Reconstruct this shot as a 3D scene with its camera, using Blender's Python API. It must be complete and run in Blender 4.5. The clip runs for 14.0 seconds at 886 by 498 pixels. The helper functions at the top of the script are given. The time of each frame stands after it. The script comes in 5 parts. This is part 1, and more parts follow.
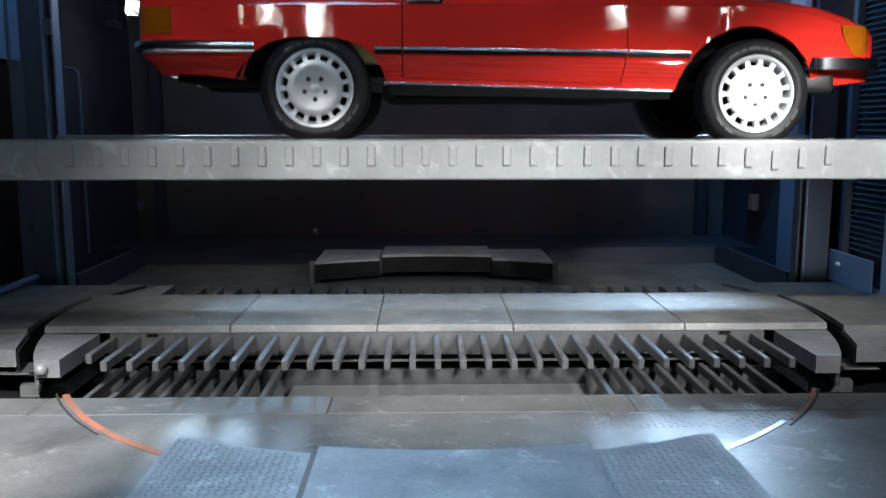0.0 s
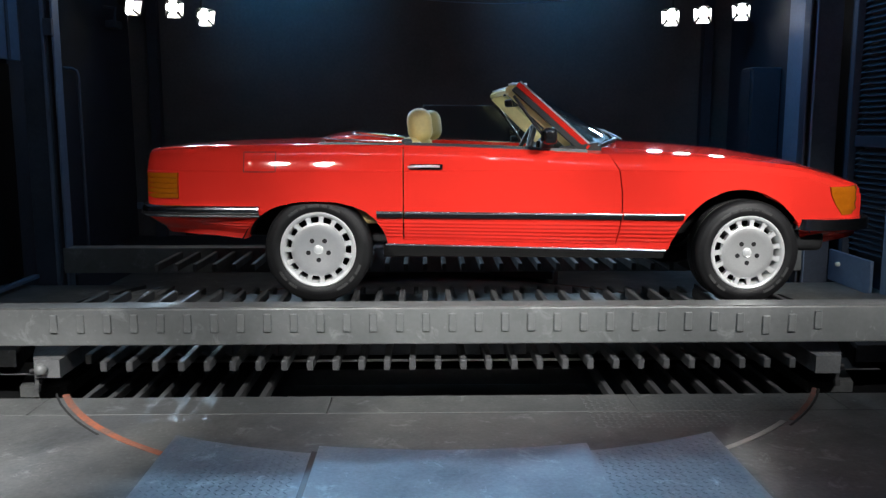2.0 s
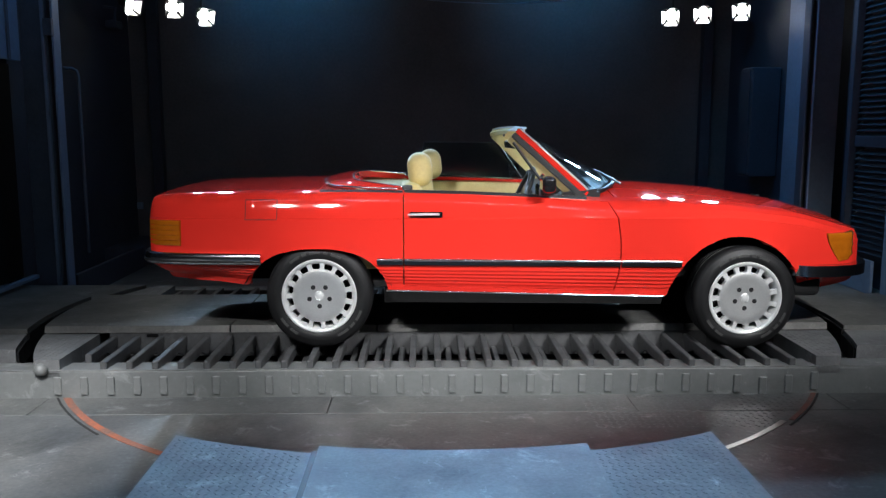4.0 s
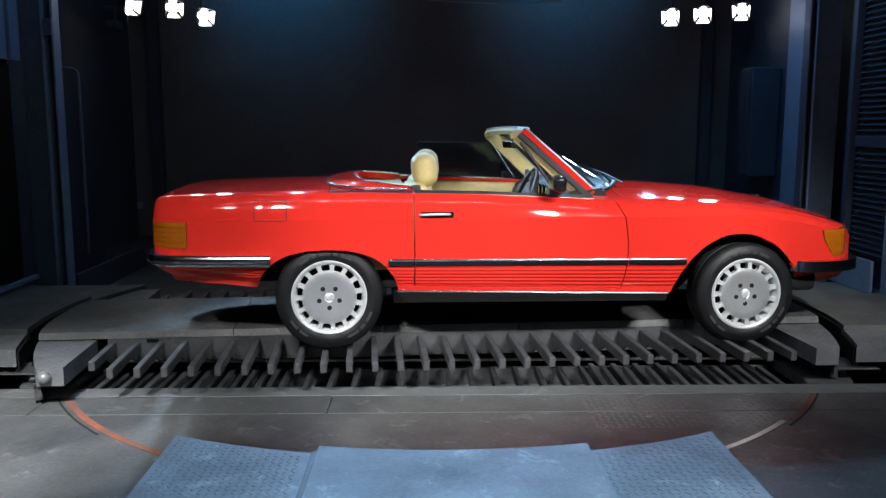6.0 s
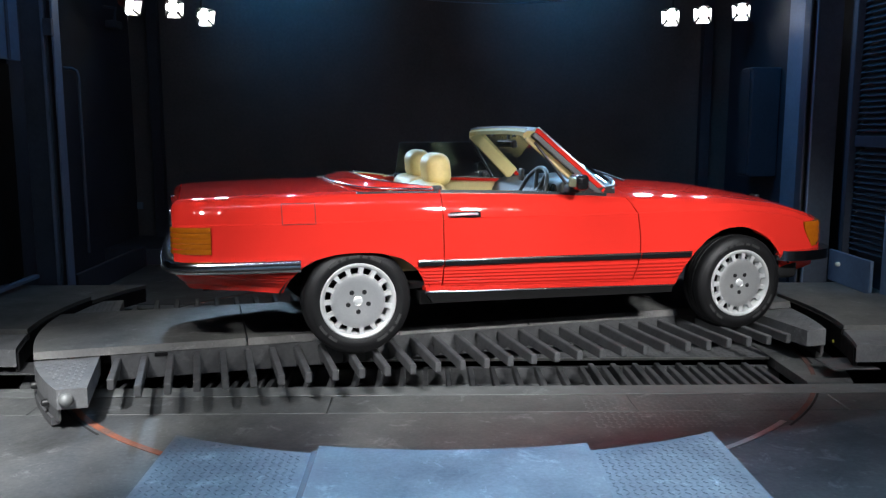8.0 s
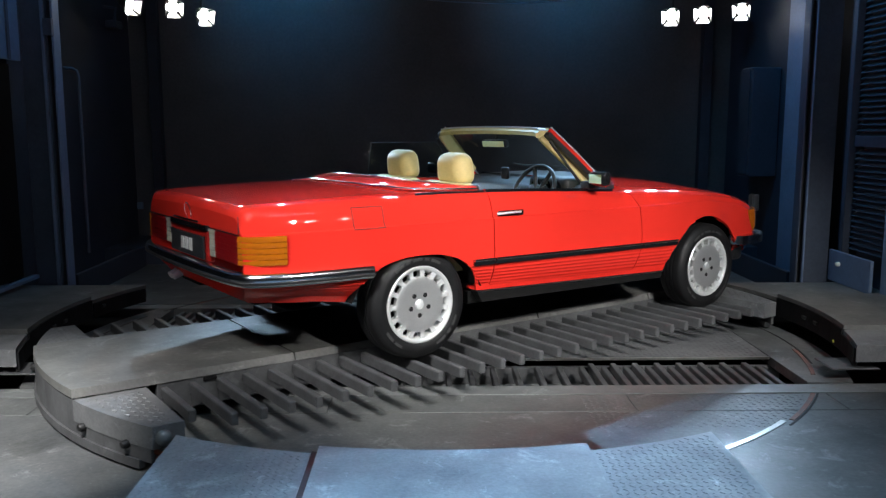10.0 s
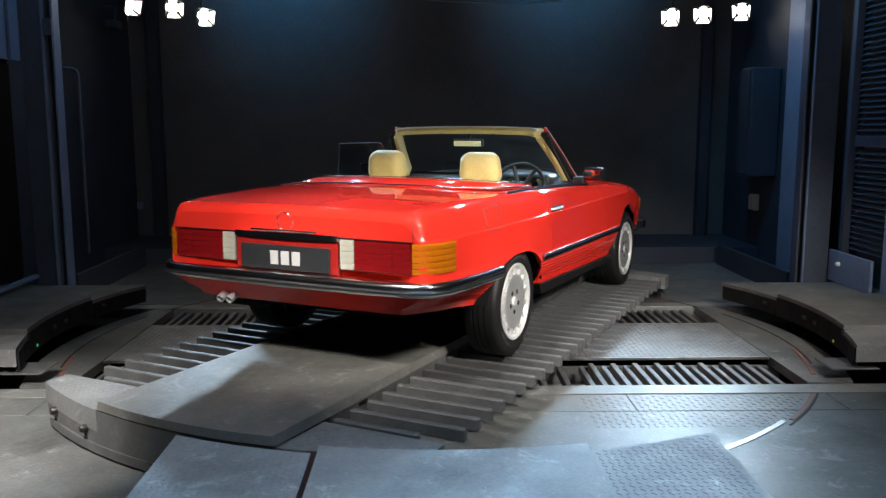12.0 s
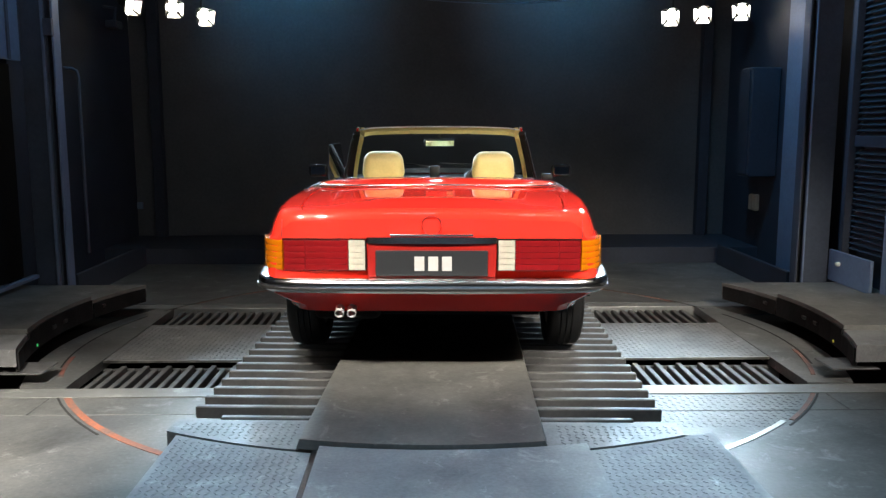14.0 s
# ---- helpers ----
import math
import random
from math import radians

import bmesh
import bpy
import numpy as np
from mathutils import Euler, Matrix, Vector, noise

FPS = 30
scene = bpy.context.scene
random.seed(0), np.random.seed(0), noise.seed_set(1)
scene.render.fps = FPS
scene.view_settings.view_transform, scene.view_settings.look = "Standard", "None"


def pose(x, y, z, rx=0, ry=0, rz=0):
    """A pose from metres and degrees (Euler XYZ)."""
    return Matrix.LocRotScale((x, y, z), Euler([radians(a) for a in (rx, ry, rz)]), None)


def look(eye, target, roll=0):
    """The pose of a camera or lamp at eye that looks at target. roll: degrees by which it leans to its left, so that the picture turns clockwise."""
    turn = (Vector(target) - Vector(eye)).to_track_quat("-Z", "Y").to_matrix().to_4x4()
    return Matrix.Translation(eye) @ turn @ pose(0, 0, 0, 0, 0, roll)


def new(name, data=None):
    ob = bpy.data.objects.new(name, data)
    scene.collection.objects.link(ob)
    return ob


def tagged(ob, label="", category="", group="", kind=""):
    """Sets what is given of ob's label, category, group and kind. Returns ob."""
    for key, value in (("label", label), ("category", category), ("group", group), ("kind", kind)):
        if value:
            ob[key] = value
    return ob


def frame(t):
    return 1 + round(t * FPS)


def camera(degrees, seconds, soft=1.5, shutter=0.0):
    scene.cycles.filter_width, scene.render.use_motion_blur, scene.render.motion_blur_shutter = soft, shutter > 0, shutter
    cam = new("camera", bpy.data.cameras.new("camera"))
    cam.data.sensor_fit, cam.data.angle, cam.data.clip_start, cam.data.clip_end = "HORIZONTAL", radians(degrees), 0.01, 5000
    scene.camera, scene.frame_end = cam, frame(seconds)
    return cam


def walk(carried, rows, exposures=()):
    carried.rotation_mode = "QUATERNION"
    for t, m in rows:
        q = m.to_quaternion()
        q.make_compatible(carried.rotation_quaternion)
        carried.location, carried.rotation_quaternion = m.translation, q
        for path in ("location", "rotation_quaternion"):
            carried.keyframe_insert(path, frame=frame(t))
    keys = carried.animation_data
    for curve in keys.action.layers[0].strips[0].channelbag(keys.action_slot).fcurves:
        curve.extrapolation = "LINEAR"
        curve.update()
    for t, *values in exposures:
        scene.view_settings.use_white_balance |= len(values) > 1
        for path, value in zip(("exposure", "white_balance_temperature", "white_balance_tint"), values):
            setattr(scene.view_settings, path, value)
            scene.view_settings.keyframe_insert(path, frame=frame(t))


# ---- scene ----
# One fixed camera before a car lift with a turntable. Room frame: the turntable's pivot is the origin,
# x runs along the lift beams, y away from the camera, z = 0 is where the wheels stand.
cam = camera(55.38, 14.0, soft=1.35, shutter=0.5)
EYE = Vector((-0.0849, -5.5623, 1.2787))
VIEW = Matrix.Translation(EYE) @ Euler((radians(90 - 8.38), 0, radians(-1.2))).to_matrix().to_4x4()
walk(cam, [(0.0, VIEW), (14.0, VIEW)], [(0.0, 0.85, 6100, 10), (0.5, 0.40, 6200, 10), (1.2, 0.08, 6150, 10), (2.5, -0.15, 6250, 10), (3.2, -0.12, 6150, 10), (5.3, 0.0, 6000, 10), (8.0, 0.02, 6000, 10), (11.0, 0.22, 6450, 10), (13.0, 0.55, 7100, 10), (14.0, 0.62, 7200, 10)])

# height of the lift's carrying level, and of the car while it stands on it
LIFT = [(0.0, 1.165), (0.25, 0.95), (0.5, 0.738), (0.7, 0.575), (0.8, 0.505), (0.9, 0.462), (1.0, 0.438), (1.5, 0.351),
        (2.0, 0.267), (2.5, 0.179), (3.0, 0.096), (3.55, 0.0), (4.2, -0.112), (4.7, -0.2), (4.9, -0.227), (5.0, -0.23), (14.0, -0.23)]
# turn of the turntable in degrees
TURN = [(0.0, 0.0), (4.8, 0.0), (5.1, 0.22), (5.3, 0.8), (5.5, 1.67), (6.0, 4.17), (6.5, 6.75), (7.0, 9.35), (7.5, 12.0), (8.0, 14.8),
        (8.5, 18.1), (9.0, 22.3), (9.5, 27.6), (10.0, 33.8), (10.5, 40.9), (11.0, 48.1), (11.5, 55.2), (12.0, 62.3),
        (12.5, 69.5), (13.0, 76.8), (13.5, 83.3), (13.8, 86.3), (14.0, 87.6)]
CAR_AHEAD, CAR_SKEW = 0.53, 0.48

# ---- light ----
world = bpy.data.worlds.new("world")
scene.world = world
world.use_nodes = True
world.node_tree.nodes["Background"].inputs[0].default_value = (0.25, 0.45, 1.0, 1)
world.node_tree.nodes["Background"].inputs[1].default_value = 0.005


def spot(name, eye, target, watts, colour, size=70, blend=0.5, radius=0.085):
    lamp = bpy.data.lights.new(name, "SPOT")
    lamp.energy, lamp.color, lamp.spot_size, lamp.spot_blend, lamp.shadow_soft_size = watts, colour, radians(size), blend, radius
    ob = new(name, lamp)
    ob.matrix_world = look(eye, target)
    return ob


COOL, WARM, BLUE = (0.55, 0.78, 1.0), (1.0, 0.96, 0.90), (0.34, 0.66, 1.0)
# the six spotlights in view, behind the turntable
BACK_SPOTS = [((-3.17, 3.6, 2.52), (1.9, -0.5, 0.0)), ((-2.72, 3.6, 2.49), (0.7, -2.6, 0.0)), ((-2.40, 3.6, 2.41), (1.0, -2.2, 0.0)),
              ((2.53, 3.6, 2.42), (-0.3, -2.7, 0.0)), ((2.87, 3.6, 2.45), (0.3, -2.0, 0.0)), ((3.28, 3.6, 2.48), (0.2, -2.4, 0.0))]
# their counterparts on the entrance side, seen as highlights on the paint
FRONT_SPOTS = [((-1.95, -3.5, 2.55), (-2.3, -1.8, -0.2)), ((-1.5, -3.6, 2.55), (-0.9, -0.6, 0.0)), ((-1.1, -3.6, 2.5), (0.2, -0.6, 0.0)),
               ((1.65, -3.6, 2.5), (-0.2, -0.6, 0.0)), ((2.2, -3.6, 2.55), (0.7, -0.3, 0.2)), ((2.65, -3.5, 2.55), (2.0, 0.2, 0.3))]
for (eye, target), watts in zip(BACK_SPOTS, (170, 220, 220, 250, 200, 160)):
    way = (Vector(target) - Vector(eye)).normalized()
    spot("back_spot", Vector(eye) + way * 0.10, target, watts, COOL, 40, 0.8)
for (eye, target), watts in zip(FRONT_SPOTS, (1000, 225, 315, 350, 430, 520)):
    way = (Vector(target) - Vector(eye)).normalized()
    spot("front_spot", Vector(eye) + way * 0.10, target, watts, WARM, 43, 1.0)
# cool lamps high over the rear of the bay, above the picture; the car shades the drive-on plates from them until it is down
TOP_SPOTS = [((-1.5, 3.3, 3.7), (-0.8, -3.0, 0.0)), ((0.0, 3.3, 3.7), (0.1, -3.0, 0.0)), ((1.7, 3.3, 3.7), (0.8, -2.8, 0.0))]
for eye, target in TOP_SPOTS:
    way = (Vector(target) - Vector(eye)).normalized()
    spot("top_spot", Vector(eye) + way * 0.10, target, 360, BLUE, 40, 0.9, 0.07)
# two blue fill lamps added unseen over the entrance, straight above the drive-on plates
RAMP_FILLS = [((-0.7, -3.4, 3.5), (-0.6, -3.0, 0.0)), ((0.7, -3.4, 3.5), (0.5, -3.0, 0.0))]
for eye, target in RAMP_FILLS:
    way = (Vector(target) - Vector(eye)).normalized()
    spot("ramp_fill", Vector(eye) + way * 0.10, target, 105, BLUE, 46, 0.8, 0.10)
# blue fill lamps added high in the bay, above the picture: two on the back wall, one on each side
WASH_FILLS = [((-1.6, 3.2, 4.3), (-1.6, 4.5, 3.5)), ((1.6, 3.2, 4.3), (1.6, 4.5, 3.5)), ((1.7, 1.2, 4.3), (3.3, 1.9, 2.3)), ((-1.7, 1.2, 4.3), (-3.3, 1.1, 2.6))]
for (eye, target), watts in zip(WASH_FILLS, (190, 190, 170, 50)):
    way = (Vector(target) - Vector(eye)).normalized()
    spot("wash_fill", Vector(eye) + way * 0.10, target, watts, (0.10, 0.50, 1.0), 82, 1.0, 0.12)


# ---- materials ----
def material(name, colour, rough=0.5, metal=0.0, scale=8.0, vary=0.25, fine=60.0, bump=0.0, second=None, stains=0.0, coat=0.0, scuff=0.0):
    """A principled surface with stains at a coarse scale and grain at a fine one."""
    m = bpy.data.materials.new(name)
    m.use_nodes = True
    nt = m.node_tree
    n, l = nt.nodes, nt.links
    p = n["Principled BSDF"]
    p.inputs["Roughness"].default_value, p.inputs["Metallic"].default_value = rough, metal
    p.inputs["Coat Weight"].default_value = coat
    p.inputs["Coat Roughness"].default_value = 0.045
    pos = n.new("ShaderNodeTexCoord")
    a = n.new("ShaderNodeTexNoise")
    a.inputs["Scale"].default_value, a.inputs["Detail"].default_value, a.inputs["Roughness"].default_value = scale, 6, 0.65
    b = n.new("ShaderNodeTexNoise")
    b.inputs["Scale"].default_value, b.inputs["Detail"].default_value = fine, 3
    l.new(pos.outputs["Object"], a.inputs["Vector"])
    l.new(pos.outputs["Object"], b.inputs["Vector"])
    ramp = n.new("ShaderNodeMapRange")
    ramp.inputs["From Min"].default_value, ramp.inputs["From Max"].default_value = 0.35, 0.68
    l.new(a.outputs["Fac"], ramp.inputs["Value"])
    mix = n.new("ShaderNodeMix")
    mix.data_type = "RGBA"
    c = second or tuple(v * (1 - vary) for v in colour)
    mix.inputs[6].default_value, mix.inputs[7].default_value = (*colour, 1), (*c, 1)
    l.new(ramp.outputs[0], mix.inputs[0])
    grain = n.new("ShaderNodeMix")
    grain.data_type, grain.blend_type = "RGBA", "MULTIPLY"
    grain.inputs[0].default_value = min(1.0, vary * 1.2)
    l.new(mix.outputs[2], grain.inputs[6])
    l.new(b.outputs["Fac"], grain.inputs[7])
    gain = n.new("ShaderNodeMix")
    gain.data_type, gain.blend_type = "RGBA", "MULTIPLY"
    gain.inputs[0].default_value = 1.0
    gain.inputs[7].default_value = (1 + 0.5 * vary,) * 3 + (1,)
    l.new(grain.outputs[2], gain.inputs[6])
    last = gain
    if scuff:
        # pale scuffs and dark oily patches
        for size, lo, hi, tone, f in ((6.0, 0.58, 0.68, 2.5, scuff), (23.0, 0.62, 0.68, 2.2, scuff), (1.3, 0.54, 0.68, 0.4, scuff)):
            q = n.new("ShaderNodeTexNoise")
            q.inputs["Scale"].default_value, q.inputs["Detail"].default_value, q.inputs["Roughness"].default_value = size, 9, 0.72
            q.inputs["Distortion"].default_value = 0.6
            l.new(pos.outputs["Object"], q.inputs["Vector"])
            r = n.new("ShaderNodeMapRange")
            r.inputs["From Min"].default_value, r.inputs["From Max"].default_value, r.inputs["To Max"].default_value = lo, hi, f
            l.new(q.outputs["Fac"], r.inputs["Value"])
            k = n.new("ShaderNodeMix")
            k.data_type, k.blend_type = "RGBA", "MULTIPLY"
            k.inputs[7].default_value = (tone, tone, tone, 1)
            l.new(r.outputs[0], k.inputs[0])
            l.new(last.outputs[2], k.inputs[6])
            last = k
    l.new(last.outputs[2], p.inputs["Base Color"])
    if stains:
        r = n.new("ShaderNodeMapRange")
        r.inputs["To Min"].default_value, r.inputs["To Max"].default_value = max(0.05, rough - stains), min(1.0, rough + stains)
        l.new(a.outputs["Fac"], r.inputs["Value"])
        l.new(r.outputs[0], p.inputs["Roughness"])
    if bump:
        bn = n.new("ShaderNodeBump")
        bn.inputs["Strength"].default_value, bn.inputs["Distance"].default_value = bump, 0.004
        l.new(b.outputs["Fac"], bn.inputs["Height"])
        l.new(bn.outputs["Normal"], p.inputs["Normal"])
    return m


def glow(name, colour, strength):
    m = bpy.data.materials.new(name)
    m.use_nodes = True
    p = m.node_tree.nodes["Principled BSDF"]
    p.inputs["Base Color"].default_value = (*colour, 1)
    p.inputs["Emission Color"].default_value, p.inputs["Emission Strength"].default_value = (*colour, 1), strength
    return m


def glass(name, colour, rough=0.0):
    m = bpy.data.materials.new(name)
    m.use_nodes = True
    p = m.node_tree.nodes["Principled BSDF"]
    p.inputs["Base Color"].default_value = (*colour, 1)
    p.inputs["Transmission Weight"].default_value, p.inputs["Roughness"].default_value, p.inputs["IOR"].default_value = 1.0, rough, 1.3
    return m


FLOOR = material("worn_steel_floor", (0.17, 0.175, 0.17), 0.42, 0.0, 1.6, 0.45, 45, 0.25, (0.085, 0.09, 0.095), 0.2, scuff=0.8)
DECK = material("dusty_steel_deck", (0.17, 0.17, 0.16), 0.5, 0.0, 2.2, 0.35, 60, 0.2, (0.10, 0.10, 0.10), 0.2, scuff=0.6)
TREAD = material("tread_plate_steel", (0.25, 0.255, 0.26), 0.52, 0.3, 3.0, 0.35, 80, 0.2, (0.16, 0.165, 0.175), 0.2, scuff=0.5)
RAMP = material("ramp_steel", (0.36, 0.375, 0.39), 0.62, 0.2, 2.5, 0.3, 70, 0.2, (0.24, 0.25, 0.27), 0.15, scuff=0.45)
TINE = material("painted_grey_steel", (0.105, 0.108, 0.112), 0.5, 0.0, 5, 0.35, 50, 0.2, (0.07, 0.07, 0.074), 0.15, scuff=0.3)
BEAM = material("galvanised_beam", (0.25, 0.26, 0.26), 0.45, 0.2, 2.5, 0.25, 40, 0.15, (0.18, 0.19, 0.19), 0.15, scuff=0.35)
# near-black that stands for unlit depth in the pit, gaps, slots and openings
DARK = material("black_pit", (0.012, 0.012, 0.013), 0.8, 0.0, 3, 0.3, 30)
WALL = material("black_wall", (0.036, 0.045, 0.068), 0.7, 0.0, 1.2, 0.3, 30, 0.1)
BACKWALL = material("dark_grey_wall", (0.105, 0.105, 0.112), 0.7, 0.0, 0.7, 0.35, 30, 0.1)
POST = material("dark_blue_steel", (0.07, 0.09, 0.13), 0.5, 0.0, 2.0, 0.3, 40, 0.1)
PANEL = material("blue_grey_panel", (0.18, 0.25, 0.37), 0.5, 0.0, 2.0, 0.25, 40, 0.1)
ORANGE = material("worn_orange_paint", (0.44, 0.13, 0.065), 0.6, 0.0, 9, 0.5, 60, 0.2, (0.18, 0.13, 0.11))
RED_WORN = material("worn_red_ring", (0.30, 0.10, 0.07), 0.6, 0.0, 7, 0.5, 60, 0.2, (0.14, 0.11, 0.10))
GROOVE = material("groove", (0.03, 0.03, 0.03), 0.8)
PAINT = material("red_car_paint", (0.74, 0.031, 0.02), 0.5, 0.0, 2.0, 0.03, 300, 0.0, None, 0.0, 1.0)
PAINT.node_tree.nodes["Principled BSDF"].inputs["Specular IOR Level"].default_value = 0.0
CHROME = material("chrome", (0.92, 0.92, 0.93), 0.16, 1.0, 5, 0.05, 60)
MIRROR = material("mirror_glass", (0.7, 0.72, 0.75), 0.03, 1.0, 5, 0.02, 60)
BRIGHT = material("polished_trim", (0.82, 0.83, 0.85), 0.3, 0.55, 5, 0.05, 60)
BLACK = material("black_rubber_trim", (0.015, 0.015, 0.016), 0.45, 0.0, 8, 0.2, 90, 0.1)
GLOSSY_BLACK = material("glossy_black", (0.01, 0.01, 0.011), 0.15, 0.0, 8, 0.1, 90, 0.0, None, 0, 0.5)
TYRE = material("tyre_rubber", (0.013, 0.013, 0.014), 0.5, 0.0, 9, 0.3, 120, 0.3)
ALLOY = material("silver_alloy", (0.80, 0.81, 0.81), 0.3, 0.35, 6, 0.1, 90)
DISC = material("grey_alloy", (0.78, 0.79, 0.79), 0.36, 0.75, 6, 0.12, 90)
STEEL = material("bare_steel", (0.62, 0.62, 0.60), 0.32, 1.0, 8, 0.25, 70, 0.1)
TAN = material("cream_leather", (0.72, 0.57, 0.24), 0.5, 0.0, 6, 0.15, 70, 0.25)
PLATE = material("number_plate", (0.02, 0.022, 0.025), 0.4, 0.0, 6, 0.1, 60)
WHITE = material("white_letters", (0.5, 0.5, 0.5), 0.5, 0.0, 8, 0.1, 60)
TAIL_RED = material("red_lens", (0.19, 0.003, 0.005), 0.3, 0.0, 6, 0.2, 60, 0.0, None, 0, 0.15)
AMBER = material("amber_lens", (0.46, 0.125, 0.004), 0.15, 0.0, 6, 0.2, 60, 0.0, None, 0, 0.3)
REVERSE = material("ribbed_clear_lens", (0.42, 0.40, 0.34), 0.25, 0.0, 6, 0.15, 60, 0.0, None, 0, 0.3)
CLEAR = material("clear_lens", (0.72, 0.70, 0.62), 0.15, 0.0, 6, 0.1, 60, 0.0, None, 0, 1.0)
GLASS = glass("car_glass", (0.75, 0.82, 0.82))
TRUNK_DARK = material("dark_underbody", (0.01, 0.01, 0.01), 0.9)
# skirts and risers are darkened: their shade is put into the colour
SKIRT = material("shade_dark_skirt", (0.018, 0.018, 0.019), 0.6, 0.0, 5, 0.35, 50, 0.2, None, 0.1, scuff=0.3)
for dull in (TRUNK_DARK, DARK, SKIRT, TYRE, RAMP):
    dull.node_tree.nodes["Principled BSDF"].inputs["Specular IOR Level"].default_value = 0.3 if dull in (TYRE, RAMP) else 0.1
LAMP_GLOW = glow("lamp_glow", (1.0, 0.97, 0.90), 60.0)
GREEN_LED = glow("green_led", (0.05, 0.8, 0.25), 0.12)
YELLOW_LED = glow("yellow_led", (0.8, 0.75, 0.1), 0.15)
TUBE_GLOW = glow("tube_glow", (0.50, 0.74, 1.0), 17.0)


# ---- building helpers ----
def finish(name, bm, mat, smooth=None):
    me = bpy.data.meshes.new(name)
    bmesh.ops.recalc_face_normals(bm, faces=bm.faces)
    if smooth is not None:
        for f in bm.faces:
            f.smooth = True
        for e in bm.edges:
            if len(e.link_faces) == 2:
                e.smooth = e.calc_face_angle(0) < radians(smooth) and max(len(f.verts) for f in e.link_faces) < 40
    bm.to_mesh(me)
    bm.free()
    me.materials.append(mat)
    return me


def part(name, bm, mat, parent=None, label="", smooth=None, at=None):
    """One mesh object, under a thing or a part where a parent is given."""
    ob = new(name, finish(name, bm, mat, smooth))
    ob.parent = parent
    if at is not None:
        ob.matrix_basis = at
    return tagged(ob, label)


def thing(name, label, category, group="", kind=""):
    return tagged(new(name), label, category, group, kind)


def box(bm, lo, hi, m=None):
    vs = [bm.verts.new((x, y, z)) for x in (lo[0], hi[0]) for y in (lo[1], hi[1]) for z in (lo[2], hi[2])]
    fs = [bm.faces.new([vs[i] for i in q]) for q in ((0, 1, 3, 2), (4, 6, 7, 5), (0, 4, 5, 1), (2, 3, 7, 6), (0, 2, 6, 4), (1, 5, 7, 3))]
    if m is not None:
        bmesh.ops.transform(bm, matrix=m, verts=vs)
    return vs


def bevelled(lo, hi, r=0.005, seg=1):
    bm = bmesh.new()
    box(bm, lo, hi)
    bmesh.ops.recalc_face_normals(bm, faces=bm.faces)
    bmesh.ops.bevel(bm, geom=bm.edges[:], offset=r, segments=seg, affect="EDGES", profile=0.5)
    return bm


def prism(bm, outline, lo, hi, axis="z"):
    """A closed outline of (a, b) pairs, drawn out from lo to hi along an axis."""
    def at(a, b, c):
        return (a, b, c) if axis == "z" else (a, c, b) if axis == "y" else (c, a, b)
    low = [bm.verts.new(at(a, b, lo)) for a, b in outline]
    top = [bm.verts.new(at(a, b, hi)) for a, b in outline]
    n = len(outline)
    bm.faces.new(low), bm.faces.new(top)
    for i in range(n):
        bm.faces.new((low[i], low[(i + 1) % n], top[(i + 1) % n], top[i]))


def ring(bm, r0, r1, lo, hi, a0=0, a1=360, n=96):
    """A ring, or a piece of one between two angles in degrees."""
    whole = abs(a1 - a0) >= 360
    steps = n if whole else max(2, int(n * abs(a1 - a0) / 360))
    rows = []
    for i in range(steps if whole else steps + 1):
        a = radians(a0 + (a1 - a0) * i / steps)
        c, s = math.cos(a), math.sin(a)
        rows.append([bm.verts.new((r * c, r * s, z)) for r, z in ((r0, lo), (r1, lo), (r1, hi), (r0, hi))])
    m = len(rows)
    for i in range(m if whole else m - 1):
        p, q = rows[i], rows[(i + 1) % m]
        for k in range(4):
            bm.faces.new((p[k], p[(k + 1) % 4], q[(k + 1) % 4], q[k]))
    if not whole:
        bm.faces.new(rows[0]), bm.faces.new(rows[-1])


def lathe(bm, profile, n=32, axis="y"):
    """Turns (radius, along) pairs round an axis."""
    rows = []
    for i in range(n):
        a = 2 * math.pi * i / n
        c, s = math.cos(a), math.sin(a)
        rows.append([bm.verts.new((r * c, d, r * s) if axis == "y" else (r * c, r * s, d) if axis == "z" else (d, r * c, r * s)) for r, d in profile])
    for i in range(n):
        p, q = rows[i], rows[(i + 1) % n]
        for k in range(len(profile) - 1):
            bm.faces.new((p[k], p[k + 1], q[k + 1], q[k]))
    return rows


def tube(bm, pts, r, n=8):
    """A round bar along points."""
    rows = []
    pts = [Vector(p) for p in pts]
    for i, p in enumerate(pts):
        d = (pts[min(i + 1, len(pts) - 1)] - pts[max(i - 1, 0)]).normalized()
        u = d.orthogonal().normalized() if i == 0 else (rows[-1][1] - d * rows[-1][1].dot(d)).normalized()
        v = d.cross(u)
        rows.append(([bm.verts.new(p + (u * math.cos(2 * math.pi * k / n) + v * math.sin(2 * math.pi * k / n)) * r) for k in range(n)], u))
    for (a, _), (b, _) in zip(rows, rows[1:]):
        for k in range(n):
            bm.faces.new((a[k], a[(k + 1) % n], b[(k + 1) % n], b[k]))
    bm.faces.new(rows[0][0]), bm.faces.new(rows[-1][0])


def simple(name, lo, hi, mat, parent=None, label="", r=0.004):
    return part(name, bevelled(lo, hi, r), mat, parent, label)


# ---- the setting ----
FL = -0.2          # floor level
PITCH = 0.1405     # spacing of the comb tines


